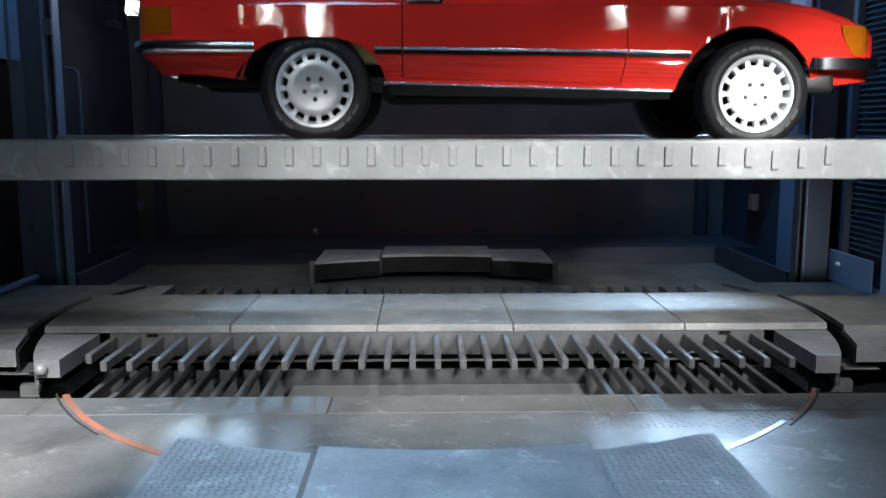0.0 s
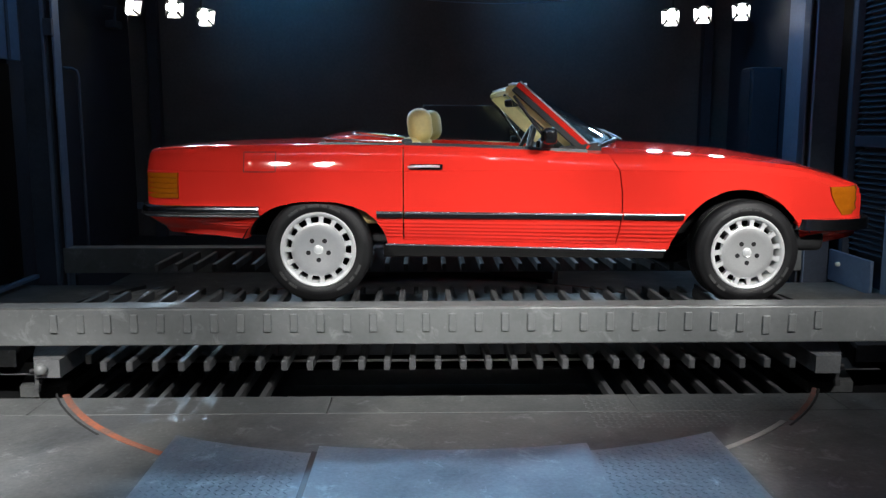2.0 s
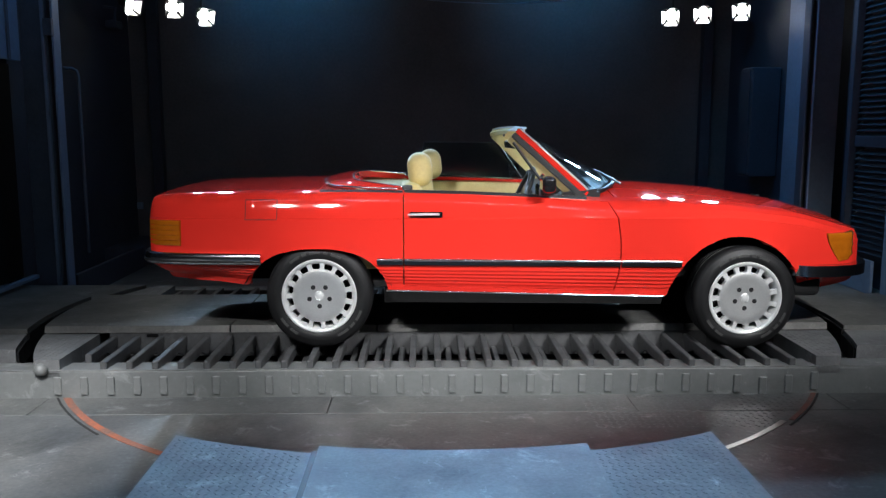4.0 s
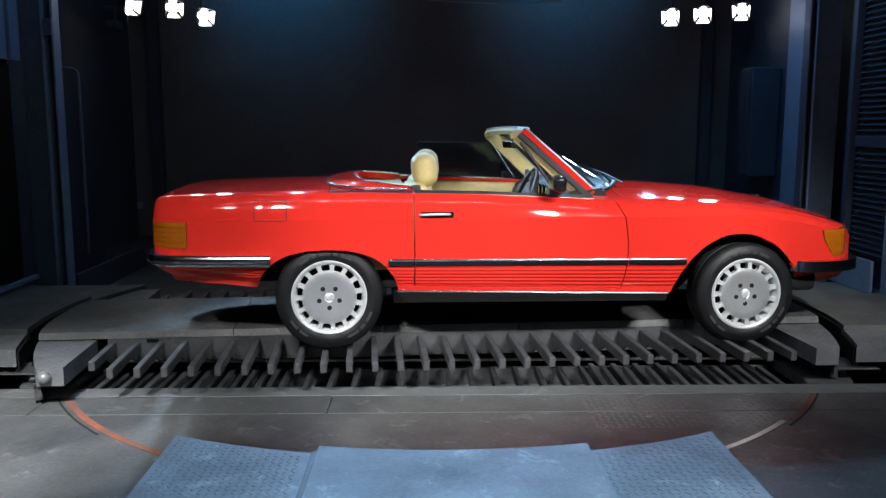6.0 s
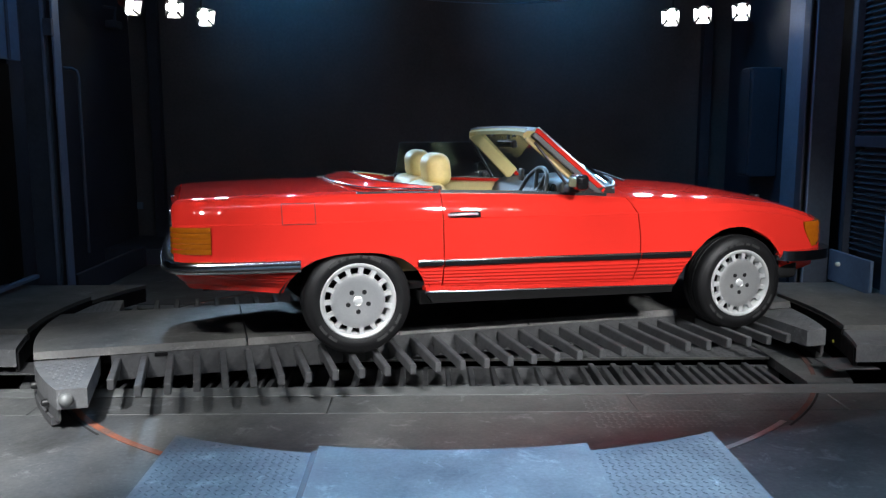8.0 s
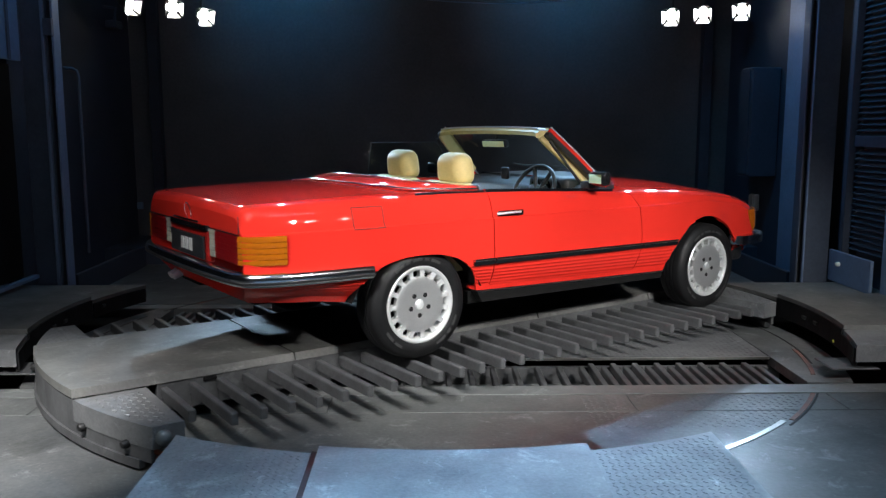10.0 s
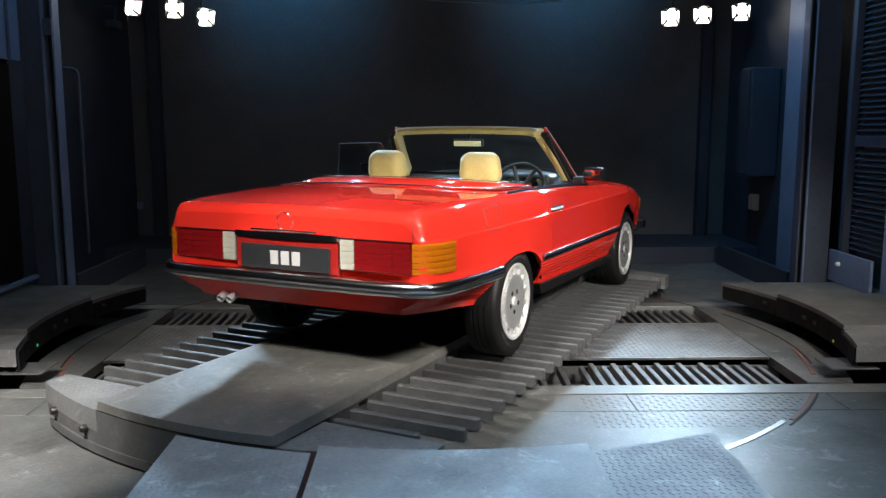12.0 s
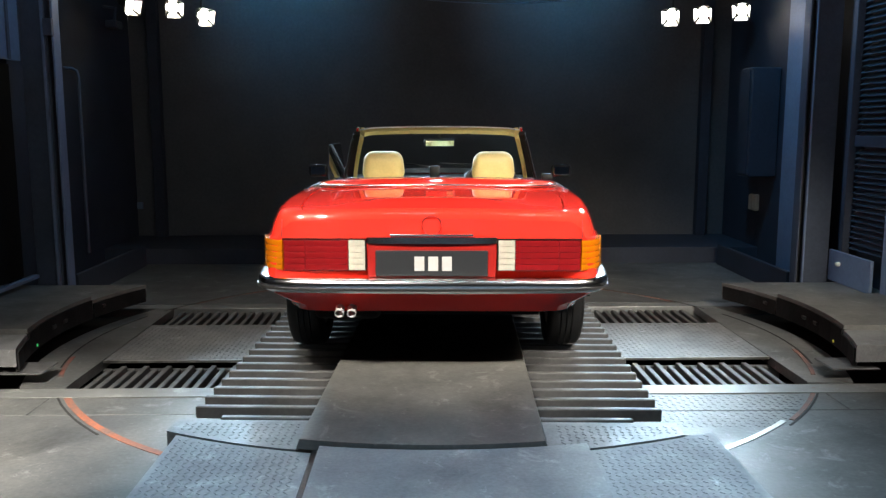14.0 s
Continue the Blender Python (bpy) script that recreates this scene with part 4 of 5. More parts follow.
def build_car():
    bm, panels = build_shell()
    labels = {"body": "glossy red body shell", "door_left": "glossy red door", "door_right": "glossy red door", "trunk_lid": "glossy red trunk lid", "bonnet": "glossy red bonnet"}
    doors = {}
    for name, faces in panels.items():
        plain = name.split("_")[0] if name.startswith("door") else name
        doors[name] = part(plain, cut_panel(bm, faces), PAINT, car, labels[name], 32)
    bm.free()
    # dark floor and wheel housings
    b = bmesh.new()
    box(b, (-0.86, -0.76, 0.26), (0.76, 0.76, 0.33))
    box(b, (-2.05, -0.52, 0.36), (1.85, 0.52, 0.60))
    part("underbody", b, TRUNK_DARK, car, "black underbody")
    for cx, z1, nm in ((-1.236, 0.62, "wheel_housing"), (1.165, 0.68, "wheel_housing")):
        for s in (-1, 1):
            b = bmesh.new()
            o = [(cx + 0.46 * math.cos(a), 0.2 + (z1 - 0.2) * math.sin(a)) for a in np.linspace(radians(24), math.pi - radians(24), 16)]
            inner = [[b.verts.new((x, s * y, z)) for x, z in o] for y in (0.5, 0.83)]
            for i in range(15):
                b.faces.new((inner[0][i], inner[0][i + 1], inner[1][i + 1], inner[1][i]))
            b.faces.new(inner[0])
            part(nm, b, TRUNK_DARK, car, "black wheel housing", 40)
    for at in (AXLE_R, AXLE_F):
        for s in (-1, 1):
            build_wheel("wheel", at, s)
    # black sills with a bright strip, side mouldings
    for s in (-1, 1):
        b = bmesh.new()
        o = [(-0.84, 0.338), (0.745, 0.296), (0.735, 0.255), (-0.80, 0.275)]
        prism(b, o, s * 0.74, s * 0.822, "y")
        part("sill", b, TRUNK_DARK, car, "black sill")
        b = bmesh.new()
        tube(b, [(-0.845, s * 0.824, 0.343), (0.75, s * 0.824, 0.299)], 0.0065, 10)
        part("sill_trim", b, CHROME, car, "bright sill strip", 60)
        door = doors["door_left"] if s > 0 else doors["door_right"]
        for x0, x1, owner in ((-0.895, -0.749, car), (-0.741, 0.484, door), (0.493, 0.835, car)):
            b = bmesh.new()
            z = lambda x: 0.505 - 0.012 * x
            prism(b, [(x0, z(x0) - 0.017), (x1, z(x1) - 0.017), (x1, z(x1) + 0.017), (x0, z(x0) + 0.017)], s * 0.858, s * 0.874, "y")
            part("side_moulding", b, GLOSSY_BLACK, owner, "black rubber moulding")
            b = bmesh.new()
            tube(b, [(x0, s * 0.8715, z(x0) + 0.012), (x1, s * 0.8715, z(x1) + 0.012)], 0.009, 8)
            part("moulding_trim", b, CHROME, owner, "bright strip", 60)
        # door handle: recess, grip, lock
        b = bevelled((-0.71, min(s * 0.842, s * 0.856), 0.762), (-0.525, max(s * 0.842, s * 0.856), 0.795), 0.006, 2)
        part("handle_cup", b, GLOSSY_BLACK, door, "black handle recess")
        b = bmesh.new()
        tube(b, curve_points([(-0.715, s * 0.846, 0.778), (-0.69, s * 0.868, 0.781), (-0.62, s * 0.876, 0.784), (-0.57, s * 0.868, 0.783), (-0.545, s * 0.85, 0.781)], 4), 0.0075, 10)
        part("door_handle", b, BRIGHT, door, "chrome handle", 60)
        # door top strip
        b = bmesh.new()
        swept(b, [(x, s * (key(x, WIDE) - 0.105), key(x, BELT) + 0.004) for x in np.linspace(-0.74, 0.30, 18)], [(-0.012, -0.012), (0.012, -0.012), (0.010, 0.01), (-0.010, 0.01)])
        part("belt_trim", b, CHROME, door, "chrome window sill strip")
        b = bmesh.new()
        swept(b, [(x, s * (key(x, WIDE) - 0.10), key(x, BELT) - 0.001) for x in np.linspace(-1.22, -0.75, 10)], [(-0.012, -0.012), (0.012, -0.012), (0.010, 0.009), (-0.010, 0.009)])
        part("rear_belt_trim", b, CHROME, car, "chrome strip")
        # inner door card
        part("door_card", cushion((-0.72, min(s * 0.70, s * 0.745), 0.42), (0.24, max(s * 0.70, s * 0.745), 0.868), 0.018, 3), TAN, door, "cream leather door lining", 50)
        part("arm_rest", cushion((-0.55, min(s * 0.64, s * 0.70), 0.66), (0.1, max(s * 0.64, s * 0.70), 0.72), 0.02, 3), TAN, door, "cream arm rest", 50)
        # outside mirror
        b = cushion((0.025, min(s * 0.81, s * 0.95), 0.905), (0.10, max(s * 0.81, s * 0.95), 0.995), 0.024, 3)
        mirror = part("side_mirror", b, GLOSSY_BLACK, door, "glossy black door mirror", 50)
        part("mirror_foot", cushion((0.03, min(s * 0.74, s * 0.82), 0.88), (0.10, max(s * 0.74, s * 0.82), 0.93), 0.012, 2), BLACK, door, "", 50)
        part("mirror_glass", bevelled((0.0225, min(s * 0.828, s * 0.932), 0.922), (0.0248, max(s * 0.828, s * 0.932), 0.978), 0.001), MIRROR, door, "mirror glass")
    # fuel flap on the right flank
    b = bmesh.new()
    ring_pts = [(-1.632, 0.752), (-1.455, 0.752), (-1.455, 0.86), (-1.632, 0.86)]
    def flank(x, z):
        pr = [p for p in profile(x)][15:25]
        return -float(np.interp(z, [p[1] for p in pr], [p[0] for p in pr]))
    for (x0, z0), (x1, z1) in zip(ring_pts, ring_pts[1:] + ring_pts[:1]):
        pts = [(x0 + (x1 - x0) * i / 6, z0 + (z1 - z0) * i / 6) for i in range(7)]
        tube(b, [(x, flank(x, z) - 0.0002, z) for x, z in pts], 0.0022, 6)
    part("fuel_flap_seam", b, GROOVE, car, "dark seam of the fuel flap")
    # rear: lamps, plate, bumper, exhaust
    for s in (-1, 1):
        lamp = part("tail_lamp", bevelled((-2.19, min(s * 0.305, s * 0.70), 0.598), (-2.15, max(s * 0.305, s * 0.70), 0.748), 0.008, 2), BLACK, car, "ribbed tail lamp")
        flutes = [(0.604 + (i + f) * 0.0285, d) for i in range(5) for f, d in ((0.0, -0.003), (0.05, 0.0), (0.5, 0.0019), (0.95, 0.0), (1.0, -0.003))]
        for y0, y1, m, nm in ((0.312, 0.388, REVERSE, "reversing_lens"), (0.392, 0.592, TAIL_RED, "red_lens"), (0.594, 0.692, TAIL_RED, "red_lens")):
            b = bmesh.new()
            prism(b, [(-2.17, 0.604)] + [(-2.201 - d, z) for z, d in flutes] + [(-2.17, 0.7465)], *sorted((s * y0, s * y1)), "y")
            part(nm, b, m, lamp, "", 40)
        b = bmesh.new()
        path = curve_points([(-2.195, s * 0.695, 0), (-2.178, s * 0.735, 0), (-2.14, s * 0.768, 0), (-2.08, s * 0.795, 0), (-2.0, s * 0.812, 0)], 4)
        swept(b, path[::-1] if s > 0 else path, [(-0.05, 0.604)] + [(0.009 + 1.8 * d, z) for z, d in flutes] + [(-0.05, 0.7465)])
        part("amber_lens", b, AMBER, lamp, "amber indicator lens", 40)
        part("lamp_trim", bevelled((-2.206, min(s * 0.305, s * 0.70), 0.7495), (-2.17, max(s * 0.305, s * 0.70), 0.7545), 0.0015), GLOSSY_BLACK, car, "thin dark strip over the tail lamp")
        # side seam of the trunk lid
        b = bmesh.new()
        tube(b, [(-2.1975, s * 0.70, 0.76), (-2.1975, s * 0.697, 0.842)], 0.0018, 6)
        part("lid_seam", b, GROOVE, car, "dark seam of the trunk lid")
    for y in (0.441, 0.382):
        b = bmesh.new()
        lathe(b, [(0.022, 0.2), (0.022, -0.055), (0.0185, -0.055), (0.0185, 0.02), (0.0, 0.02)], 16, "x")
        part("exhaust_tip", b, BRIGHT, car, "steel exhaust tip", 40, pose(-2.13, y, 0.412, 0, -24))
    part("exhaust_box", cushion((-2.08, 0.25, 0.335), (-1.75, 0.58, 0.43), 0.04), TRUNK_DARK, car, "", 50)
    # a darker copy of the body red paints in the recess's shade
    part("plate_recess", bevelled((-2.204, -0.30, 0.567), (-2.17, 0.30, 0.74), 0.006), material("shaded_red_paint", (0.30, 0.012, 0.01), 0.35, 0, 3, 0.1, 200), car, "shaded red recess")
    pl = part("number_plate", bevelled((-2.218, -0.262, 0.578), (-2.206, 0.262, 0.70), 0.004), PLATE, car, "black plate with plain pale bars")
    for y0, y1 in ((0.034, 0.08), (-0.03, 0.016), (-0.094, -0.048)):
        part("bar", bevelled((-2.2215, y0, 0.605), (-2.217, y1, 0.672), 0.001), WHITE, pl)
    b = bmesh.new()
    swept(b, curve_points([(-2.195, 0.305, 0.748), (-2.215, 0.27, 0.748), (-2.222, 0, 0.748), (-2.215, -0.27, 0.748), (-2.195, -0.305, 0.748)], 5)[::-1], [(0, -0.016), (0.014, -0.013), (0.018, 0.0), (0.012, 0.012), (0, 0.014)])
    part("trunk_grip", b, CHROME, car, "chrome trunk grip bar", 40)
    part("grip_lip", bevelled((-2.222, -0.195, 0.766), (-2.20, 0.195, 0.778), 0.004, 2), CHROME, car, "chrome lip", 40)
    b = bmesh.new()
    lathe(b, [(0.043, 0.0), (0.0455, 0.004), (0.048, 0.0), (0.0455, -0.003), (0.043, 0.0)], 28, "x")
    part("round_emblem", b, CHROME, car, "round chrome emblem", 60, pose(-2.203, 0, 0.815) @ pose(0, 0, 0, 0, -8))
    # rear bumper, wrapped round the corners
    def bumper(name, path, section, mat, label):
        b = bmesh.new()
        swept(b, path, section)
        return part(name, b, mat, car, label, 40)
    rear = curve_points([(-1.545, -0.86, 0), (-1.8, -0.852, 0), (-2.0, -0.834, 0), (-2.13, -0.80, 0), (-2.21, -0.715, 0), (-2.24, -0.45, 0), (-2.25, 0, 0),
                         (-2.24, 0.45, 0), (-2.21, 0.715, 0), (-2.13, 0.80, 0), (-2.0, 0.834, 0), (-1.8, 0.852, 0), (-1.545, 0.86, 0)], 5)[::-1]
    rear = [Vector((p.x, p.y, 0.006 * min(1, (-1.5 - p.x)))) for p in rear]
    main = bumper("rear_bumper", rear, [(-0.03, 0.50), (0.006, 0.498), (0.018, 0.507), (0.022, 0.522), (0.024, 0.54), (0.02, 0.556), (0.008, 0.566), (-0.03, 0.566)], CHROME, "wrap-round chrome bumper")
    bumper("bumper_strip", rear, [(0.0, 0.512), (0.028, 0.513), (0.028, 0.524), (0.0, 0.525)], BLACK, "black rubber strip")
    front = curve_points([(1.545, 0.775, 0), (1.56, 0.812, 0), (1.60, 0.83, 0), (1.72, 0.822, 0), (1.86, 0.77, 0), (1.95, 0.65, 0), (2.01, 0.4, 0), (2.03, 0, 0), (2.01, -0.4, 0), (1.95, -0.65, 0), (1.86, -0.77, 0), (1.72, -0.822, 0), (1.60, -0.83, 0), (1.56, -0.812, 0), (1.545, -0.775, 0)], 5)[::-1]
    # travel runs so that the section faces outwards
    front = front[::-1]
    # chrome with a dimmed base colour, which carries the dark hall it reflects
    bumper("front_bumper", front, [(-0.05, 0.416), (0.012, 0.416), (0.034, 0.421), (0.046, 0.432), (0.048, 0.444), (0.042, 0.447), (0.046, 0.452), (0.042, 0.464), (0.028, 0.475), (0.008, 0.480), (-0.05, 0.480)],
           material("dark_chrome", (0.42, 0.43, 0.47), 0.2, 1.0, 5, 0.08, 60), "dark chrome front bumper")
    part("front_apron", cushion((1.50, -0.79, 0.285), (1.69, 0.79, 0.425), 0.04), BLACK, car, "black front apron", 50)
    for s in (-1, 1):
        # a wedge-shaped lens that wraps the corner, narrower towards its foot, with moulded ridges
        b = bmesh.new()
        path = curve_points([(1.675, s * 0.775, 0), (1.765, s * 0.75, 0), (1.825, s * 0.712, 0), (1.865, s * 0.65, 0)], 6)
        nu, nz, sheets = 9, 10, []
        for out in (1.0, 0.0):
            sheet = []
            for j in range(nz):
                v = j / (nz - 1)
                u0, u1 = 0.30 * v ** 1.3, 1.0 - 0.12 * v
                row = []
                for i in range(nu):
                    f = (u0 + (u1 - u0) * i / (nu - 1)) * (len(path) - 1)
                    k = min(int(f), len(path) - 2)
                    q = path[k].lerp(path[k + 1], f - k)
                    t = (path[k + 1] - path[k]).normalized()
                    side = Vector((-s * t.y, s * t.x, 0)) if s > 0 else Vector((t.y, -t.x, 0))
                    if side.y * s < 0:
                        side = -side
                    edge = min(1.0, 4 * min(i, nu - 1 - i) / (nu - 1), 5 * min(j, nz - 1 - j) / (nz - 1))
                    bulge = (0.050 + 0.008 * edge + (0.004 if j % 3 == 1 else 0.0)) if out else -0.06
                    q = q + side * bulge
                    row.append(b.verts.new((q.x, q.y, 0.66 - 0.162 * v)))
                sheet.append(row)
            sheets.append(sheet)
        o, n2 = sheets
        for sheet in sheets:
            for j in range(nz - 1):
                for i in range(nu - 1):
                    b.faces.new((sheet[j][i], sheet[j][i + 1], sheet[j + 1][i + 1], sheet[j + 1][i]))
        rim = [(0, i) for i in range(nu)] + [(j, nu - 1) for j in range(1, nz)] + [(nz - 1, i) for i in range(nu - 2, -1, -1)] + [(j, 0) for j in range(nz - 2, 0, -1)]
        for (j0, i0), (j1, i1) in zip(rim, rim[1:] + rim[:1]):
            b.faces.new((o[j0][i0], o[j1][i1], n2[j1][i1], n2[j0][i0]))
        bmesh.ops.recalc_face_normals(b, faces=b.faces)
        part("front_indicator", b, AMBER, car, "amber front indicator", 40)
        # front tyre-side spoiler lip of the wing
    # windscreen: pillars, header, glass
    base = [(0.32, -0.665, 0.865), (0.45, -0.56, 0.90), (0.56, -0.3, 0.925), (0.59, 0, 0.93), (0.56, 0.3, 0.925), (0.45, 0.56, 0.90), (0.32, 0.665, 0.865)]
    head = [(-0.095, -0.56, 1.225), (-0.05, -0.48, 1.236), (-0.01, -0.25, 1.243), (0.0, 0, 1.245), (-0.01, 0.25, 1.243), (-0.05, 0.48, 1.236), (-0.095, 0.56, 1.225)]
    lo, hi = curve_points(base, 4), curve_points(head, 4)
    b = bmesh.new()
    inwards = Vector((-0.0022, 0, -0.0045))
    sheets = [[[b.verts.new(p + (q - p) * f + off) for p, q in zip(lo, hi)] for f in (0.0, 0.33, 0.66, 1.0)] for off in (Vector(), inwards)]
    for sheet in sheets:
        for r, q in zip(sheet, sheet[1:]):
            for i in range(len(r) - 1):
                b.faces.new((r[i], r[i + 1], q[i + 1], q[i]))
    n = len(lo)
    loops = [[s[0][i] for i in range(n)] + [s[k][n - 1] for k in (1, 2, 3)] + [s[3][i] for i in range(n - 2, -1, -1)] + [s[k][0] for k in (2, 1)] for s in sheets]
    for i in range(len(loops[0])):
        k = (i + 1) % len(loops[0])
        b.faces.new((loops[0][i], loops[0][k], loops[1][k], loops[1][i]))
    ws = part("windscreen", b, GLASS, car, "clear windscreen glass", 60)
    ws.visible_shadow = False
    b = bmesh.new()
    tube(b, lo, 0.014, 8)
    part("windscreen_seal", b, BLACK, car, "black rubber seal", 60)
    for s in (-1, 1):
        p0, p1 = Vector((0.31, s * 0.682, 0.862)), Vector((-0.095, s * 0.572, 1.232))
        d = (p1 - p0).normalized()
        side = Vector((0, s, 0))
        fwd = d.cross(side) * (1 if d.cross(side).x > 0 else -1)
        def bar(name, off_f, off_s, wf, wsd, mat, label):
            b = bmesh.new()
            c = fwd * off_f + side * off_s
            rows = []
            start = p0 + (p1 - p0) * (0.16 if mat is TAN else 0.0)
            for p in (start, p0 + (p1 - p0) * 0.5 + side * 0.006, p1):
                rows.append([b.verts.new(p + c + fwd * u * wf + side * v * wsd) for u, v in ((-1, -1), (1, -1), (1, 1), (-1, 1))])
            for r, q in zip(rows, rows[1:]):
                for i in range(4):
                    b.faces.new((r[i], r[(i + 1) % 4], q[(i + 1) % 4], q[i]))
            b.faces.new(rows[0]), b.faces.new(rows[-1])
            bmesh.ops.bevel(b, geom=b.edges[:], offset=0.004, segments=2, affect="EDGES")
            part(name, b, mat, car, label, 50)
        bar("pillar", 0.021, 0.003, 0.0155, 0.008, PAINT, "red windscreen pillar")
        bar("pillar_seal", -0.014, 0.007, 0.017, 0.0235, BLACK, "black pillar seal")
        bar("pillar_lining", -0.012, -0.03, 0.052, 0.014, TAN, "cream pillar lining")
        bar("pillar_trim", 0.043, 0.0, 0.004, 0.010, BRIGHT, "chrome pillar trim")
    b = bmesh.new()
    swept(b, hi, [(-0.06, -0.03), (0.0, -0.022), (0.02, 0.0), (0.012, 0.016), (-0.04, 0.014), (-0.065, -0.005)])
    part("header_lining", b, TAN, car, "cream header lining", 40)
    b = bmesh.new()
    swept(b, [p + Vector((0, 0, 0.012)) for p in hi], [(-0.045, 0.003), (0.026, 0.0), (0.026, 0.008), (-0.045, 0.012)])
    part("header_trim", b, BRIGHT, car, "bright header trim", 40)
    part("inner_mirror", cushion((-0.02, -0.11, -0.026), (0.02, 0.11, 0.026), 0.012, 3), BLACK, car, "inside mirror", 50, pose(-0.05, 0, 1.152, 0, -10, 8))
    part("inner_mirror_glass", bevelled((-0.0245, -0.10, -0.02), (-0.0215, 0.10, 0.02), 0.001), MIRROR, car, "mirror glass", None, pose(-0.05, 0, 1.152, 0, -10, 8))
    part("inner_mirror_stem", bevelled((-0.05, -0.012, 1.18), (-0.03, 0.012, 1.24), 0.003), BLACK, car)
    for s in (-1, 1):
        part("sun_visor_clip", bevelled((-0.085, s * 0.2 - 0.02, 1.20), (-0.07, s * 0.2 + 0.02, 1.215), 0.003), BLACK, car)
    # raised side glass on the left
    b = bmesh.new()
    prism(b, [(-0.66, 0.88), (0.285, 0.875), (-0.075, 1.15), (-0.62, 1.152)], 0.700, 0.705, "y")
    g = part("side_glass", b, glass("side_glass", (0.55, 0.6, 0.6)), doors["door_left"], "raised tinted side glass")
    g.visible_shadow = False
    b = bmesh.new()
    tube(b, [(-0.66, 0.7025, 0.88), (-0.62, 0.7025, 1.152), (-0.075, 0.7025, 1.15)], 0.0018, 6)
    part("glass_edge", b, POST, doors["door_left"], "polished glass edge")
    for s in (-1, 1):
        b = bmesh.new()
        tube(b, [(0.10, s * 0.70, 0.89), (-0.105, s * 0.61, 1.175)], 0.009, 8)
        part("quarter_post", b, BLACK, car, "black quarter light post", 60)
    # soft-top cover with its chrome edge, cream parcel shelf
    b = bmesh.new()
    outer = curve_points([(-0.78, -0.74, 0.913), (-1.02, -0.70, 0.918), (-1.17, -0.58, 0.922), (-1.235, -0.3, 0.928), (-1.25, 0, 0.93), (-1.235, 0.3, 0.928), (-1.17, 0.58, 0.922), (-1.02, 0.70, 0.918), (-0.78, 0.74, 0.913)], 5)
    inner = curve_points([(-0.76, -0.67, 0.925), (-0.93, -0.63, 0.945), (-1.03, -0.52, 0.957), (-1.07, -0.27, 0.966), (-1.08, 0, 0.968), (-1.07, 0.27, 0.966), (-1.03, 0.52, 0.957), (-0.93, 0.63, 0.945), (-0.76, 0.67, 0.925)], 5)
    rows = []
    for f, up in ((0, 0), (0.12, 0.012), (0.5, 0.012), (0.9, 0.006), (1, 0)):
        rows.append([b.verts.new(p + (q - p) * f + Vector((0, 0, up))) for p, q in zip(outer, inner)])
    rows.append([b.verts.new(q + Vector((0.02, 0, -0.05))) for q in inner])
    for r, q in zip(rows, rows[1:]):
        for i in range(len(r) - 1):
            b.faces.new((r[i], r[i + 1], q[i + 1], q[i]))
    part("top_cover", b, PAINT, car, "red folding-top cover", 40)
    b = bmesh.new()
    tube(b, [p + Vector((0, 0, 0.004)) for p in outer], 0.007, 8)
    part("cover_trim", b, CHROME, car, "chrome edge of the cover", 60)
    b = bmesh.new()
    tube(b, [p + Vector((0.006, 0, -0.004)) for p in inner], 0.008, 8)
    part("cover_lip", b, CHROME, car, "bright front edge of the cover", 60)
    b = bmesh.new()
    box(b, (-1.12, -0.66, 0.60), (-0.72, 0.66, 0.885))
    bmesh.ops.bevel(b, geom=b.edges[:], offset=0.03, segments=3, affect="EDGES")
    part("parcel_shelf", b, TAN, car, "cream leather shelf behind the seats", 50)
    part("cockpit_floor", bevelled((-1.0, -0.70, 0.34), (0.5, 0.70, 0.38), 0.005), BLACK, car, "dark cockpit floor")
    part("firewall", bevelled((0.46, -0.70, 0.38), (0.5, 0.70, 0.86), 0.005), BLACK, car)
    for s in (-1, 1):
        part("cockpit_side", cushion((-1.05, min(s * 0.66, s * 0.74), 0.45), (-0.74, max(s * 0.66, s * 0.74), 0.895), 0.02, 2), TAN, car, "cream side lining", 50)
    # dashboard, console, steering wheel
    b = bmesh.new()
    prism(b, [(0.13, 0.62), (0.08, 0.70), (0.10, 0.83), (0.16, 0.885), (0.34, 0.905), (0.395, 0.915), (0.395, 0.6)], -0.69, 0.69, "y")
    bmesh.ops.bevel(b, geom=[e for e in b.edges if abs(e.verts[0].co.y - e.verts[1].co.y) > 0.5], offset=0.02, segments=2, affect="EDGES")
    part("dashboard", b, BLACK, car, "black padded dashboard", 50)
    b = bmesh.new()
    foot = curve_points([(0.36, -0.64, 0.885), (0.44, -0.54, 0.915), (0.53, -0.3, 0.937), (0.56, 0, 0.942), (0.53, 0.3, 0.937), (0.44, 0.54, 0.915), (0.36, 0.64, 0.885)], 4)
    near_row = [b.verts.new((0.33, p.y, 0.918)) for p in foot]
    far_row = [b.verts.new(p) for p in foot]
    low_row = [b.verts.new((p.x, p.y, p.z - 0.03)) for p in foot]
    for i in range(len(foot) - 1):
        b.faces.new((near_row[i], near_row[i + 1], far_row[i + 1], far_row[i]))
        b.faces.new((far_row[i], far_row[i + 1], low_row[i + 1], low_row[i]))
    part("dash_top", b, BLACK, car, "black padded dashboard top", 50)
    part("instrument_hood", cushion((0.09, -0.56, 0.83), (0.30, -0.18, 0.935), 0.035), BLACK, car, "black instrument hood", 50)
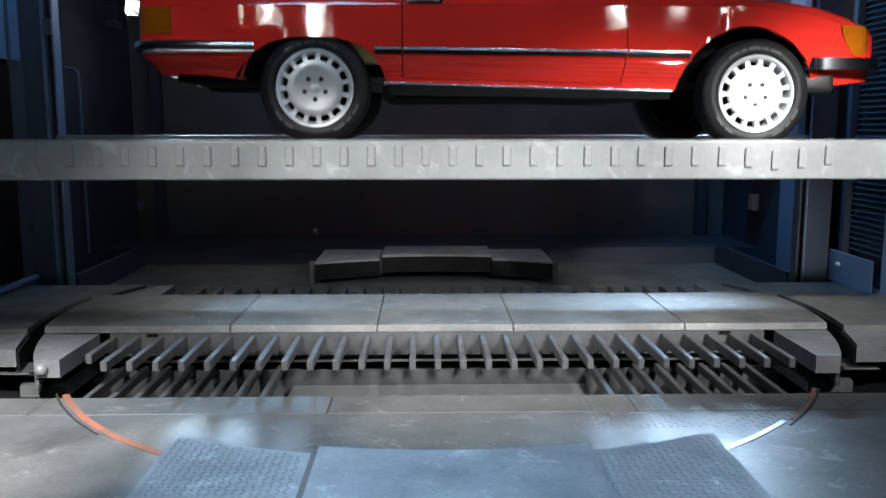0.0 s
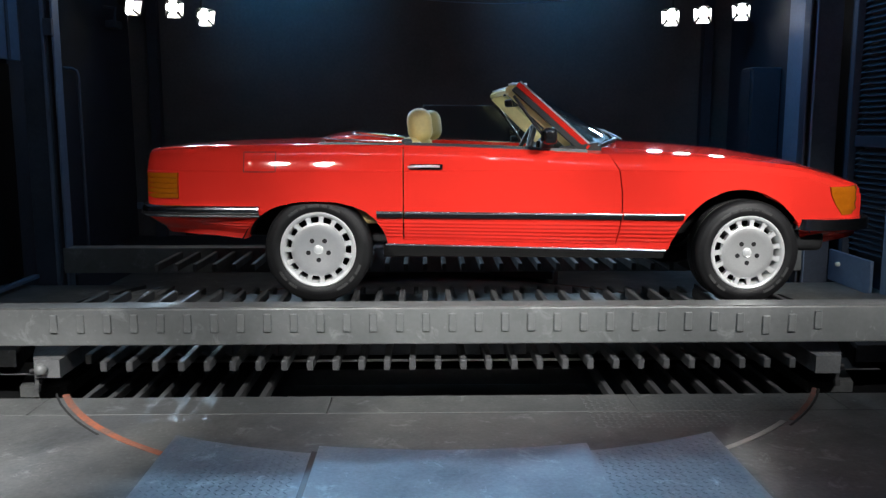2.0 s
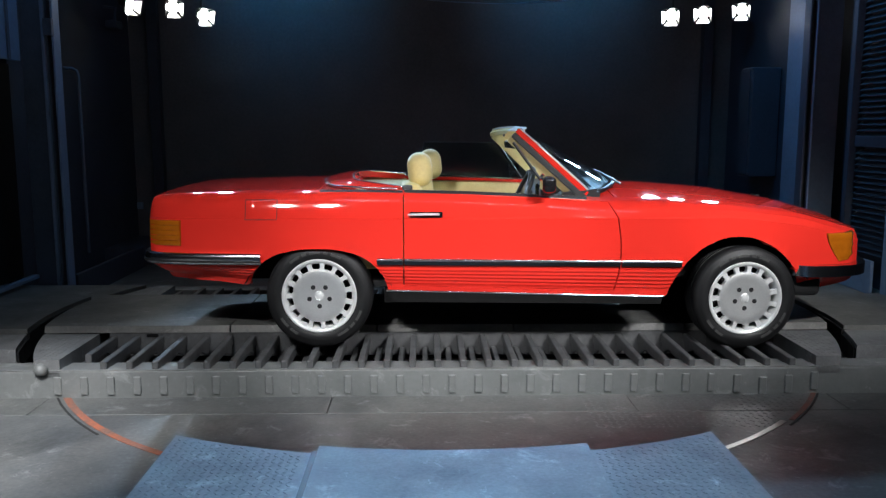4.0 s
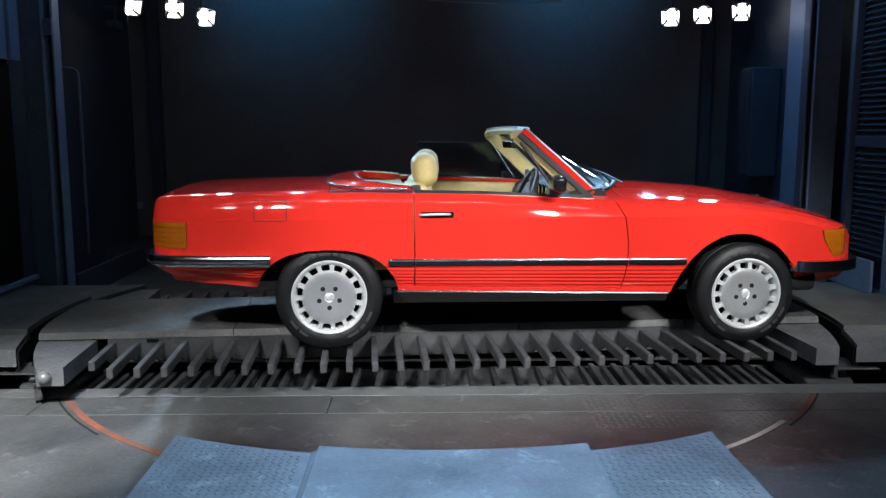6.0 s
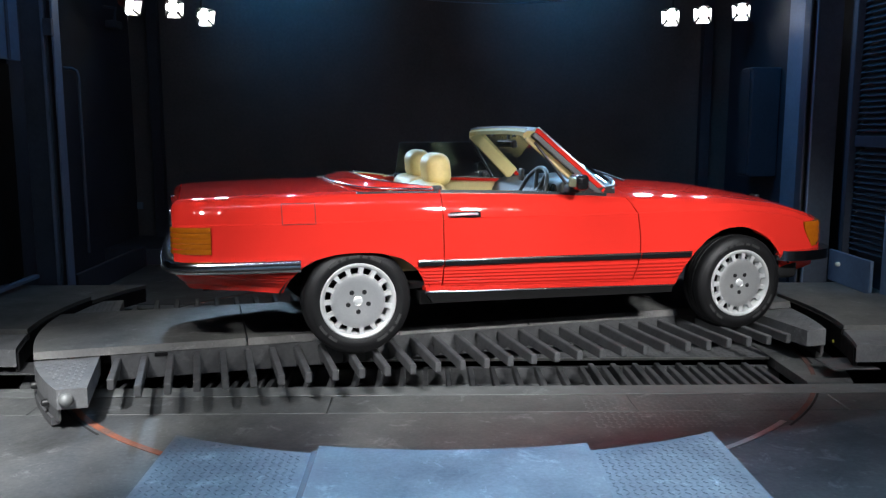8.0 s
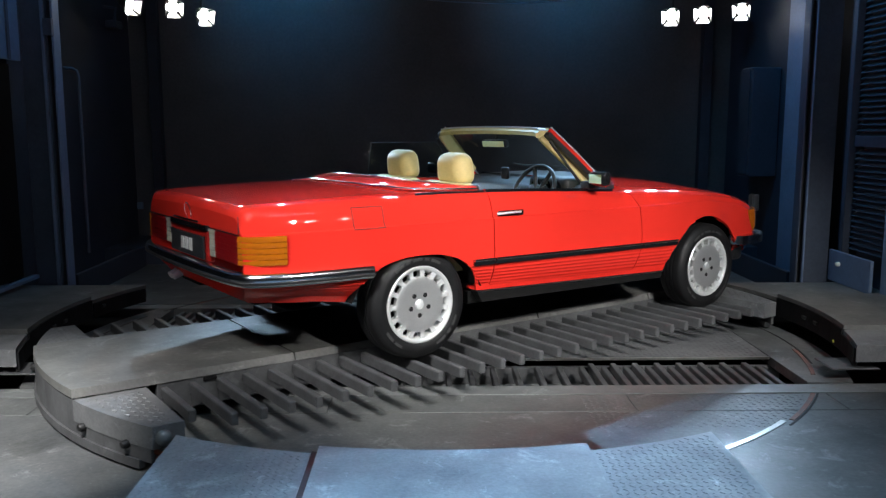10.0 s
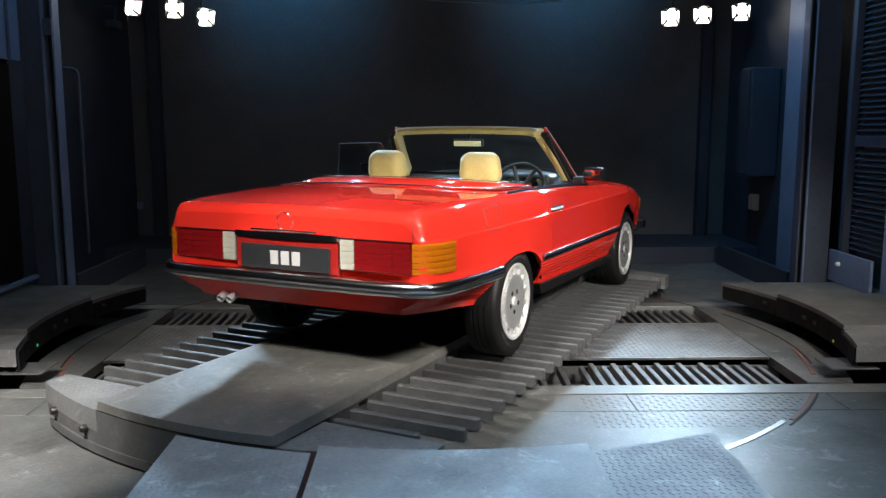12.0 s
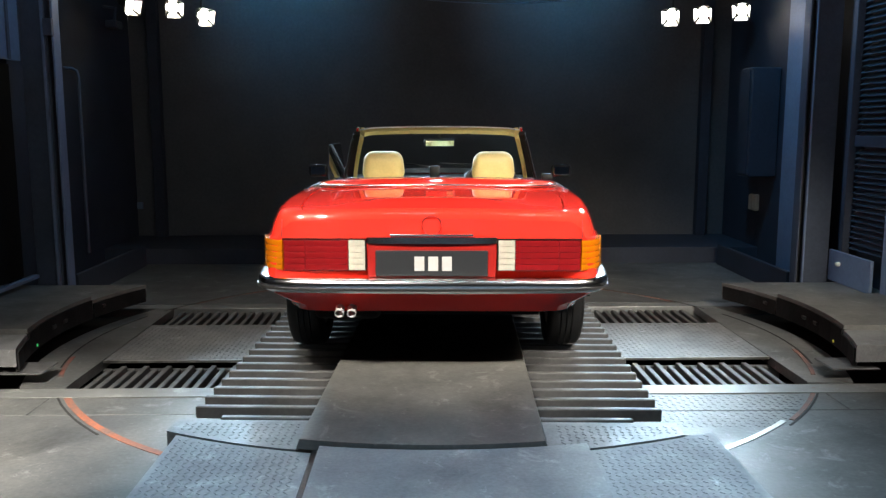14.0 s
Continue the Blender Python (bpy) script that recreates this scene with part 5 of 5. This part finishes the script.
    for y in (-0.47, -0.37, -0.27):
        b = bmesh.new()
        lathe(b, [(0.0, 0.085), (0.034, 0.085), (0.04, 0.08), (0.04, 0.095)], 20, "x")
        part("dial", b, GLOSSY_BLACK, car, "round dial", 40, pose(0, y, 0.872))
    part("phone_holder", cushion((0.06, 0.0, 0.90), (0.085, 0.075, 0.985), 0.012, 2), BLACK, car, "small black holder on the dashboard", 50)
    part("console", cushion((-0.6, -0.11, 0.38), (0.2, 0.11, 0.56), 0.03), BLACK, car, "black centre console", 50)
    wheel_at = pose(-0.03, -0.37, 0.835, 0, -66, 0)
    b = bmesh.new()
    pts = [(0.19 * math.cos(a), 0.19 * math.sin(a), 0) for a in np.linspace(0, 2 * math.pi, 37)]
    tube(b, pts, 0.0135, 10)
    sw = part("steering_wheel", b, BLACK, car, "black four-spoke steering wheel", 60, wheel_at)
    b = bmesh.new()
    for a in (20, 160, 215, 325):
        c, s2 = math.cos(radians(a)), math.sin(radians(a))
        tube(b, [(0.03 * c, 0.03 * s2, -0.03), (0.19 * c, 0.19 * s2, 0)], 0.014, 8)
    part("wheel_spokes", b, BLACK, sw, "", 60)
    part("horn_pad", cushion((-0.07, -0.08, -0.05), (0.07, 0.08, -0.015), 0.02), BLACK, sw, "", 50)
    b = bmesh.new()
    tube(b, [(0, 0, -0.04), (0, 0, -0.26)], 0.028, 10)
    part("steering_column", b, BLACK, sw, "", 60)
    # seats
    for s in (-1, 1):
        y = s * 0.355
        seat = new("seat")
        seat.parent = car
        seat.location = (0.10 if s > 0 else 0.025, y, 0)
        part("cushion", cushion((-0.62, -0.25, 0.42), (-0.08, 0.25, 0.58), 0.06), TAN, seat, "cream leather seat cushion", 50)
        b = cushion((-0.07, -0.25, 0.0), (0.07, 0.25, 0.46), 0.06)
        part("backrest", b, TAN, seat, "cream leather backrest", 50, pose(-0.67, 0, 0.48, 0, -9, 0))
        b = cushion((-0.075, -0.13, 0.0), (0.075, 0.13, 0.205), 0.07, 6)
        for v in b.verts:
            if v.co.z < 0.08:
                v.co.y *= 1.06
        part("head_rest", b, TAN, seat, "cream leather head rest", 60, pose(-0.665, 0, 0.905, 0, -6, 0))
        for k in (-0.06, 0.06):
            b = bmesh.new()
            tube(b, [(-0.70, k, 0.86), (-0.705, k, 0.95)], 0.007, 8)
            part("head_rest_post", b, CHROME, seat)
        part("belt_buckle", cushion((-0.78, s * 0.255, 0.885), (-0.72, s * 0.30, 0.93), 0.01, 2), BLACK, seat, "black belt guide", 50)
    # wipers and cowl
    for y0, y1 in ((-0.5, 0.0), (-0.05, 0.45)):
        b = bmesh.new()
        tube(b, [(0.56, y0, 0.925), (0.50, (y0 + y1) / 2, 0.975), (0.50, y1, 0.985)], 0.007, 6)
        part("wiper", b, BLACK, car, "black wiper", 60)


car = thing("convertible_car", "glossy red two-seat convertible, top down, cream leather seats", "car")
build_car()

def motions():
    """The lift comes down with the car, sets it on the turntable, and the turntable turns."""
    walk(lift, [(t, pose(0, 0, z)) for t, z in LIFT])
    walk(turntable, [(t, pose(0, 0, 0, 0, 0, a)) for t, a in TURN])
    rows = [(t, max(z, 0.0), 0.0) for t, z in LIFT if t < 4.0] + [(t, 0.0, a) for t, a in TURN if t > 4.0]
    walk(car, [(t, pose(CAR_AHEAD * math.cos(radians(a + CAR_SKEW)), CAR_AHEAD * math.sin(radians(a + CAR_SKEW)), z, 0, 0, a + CAR_SKEW)) for t, z, a in rows])


motions()
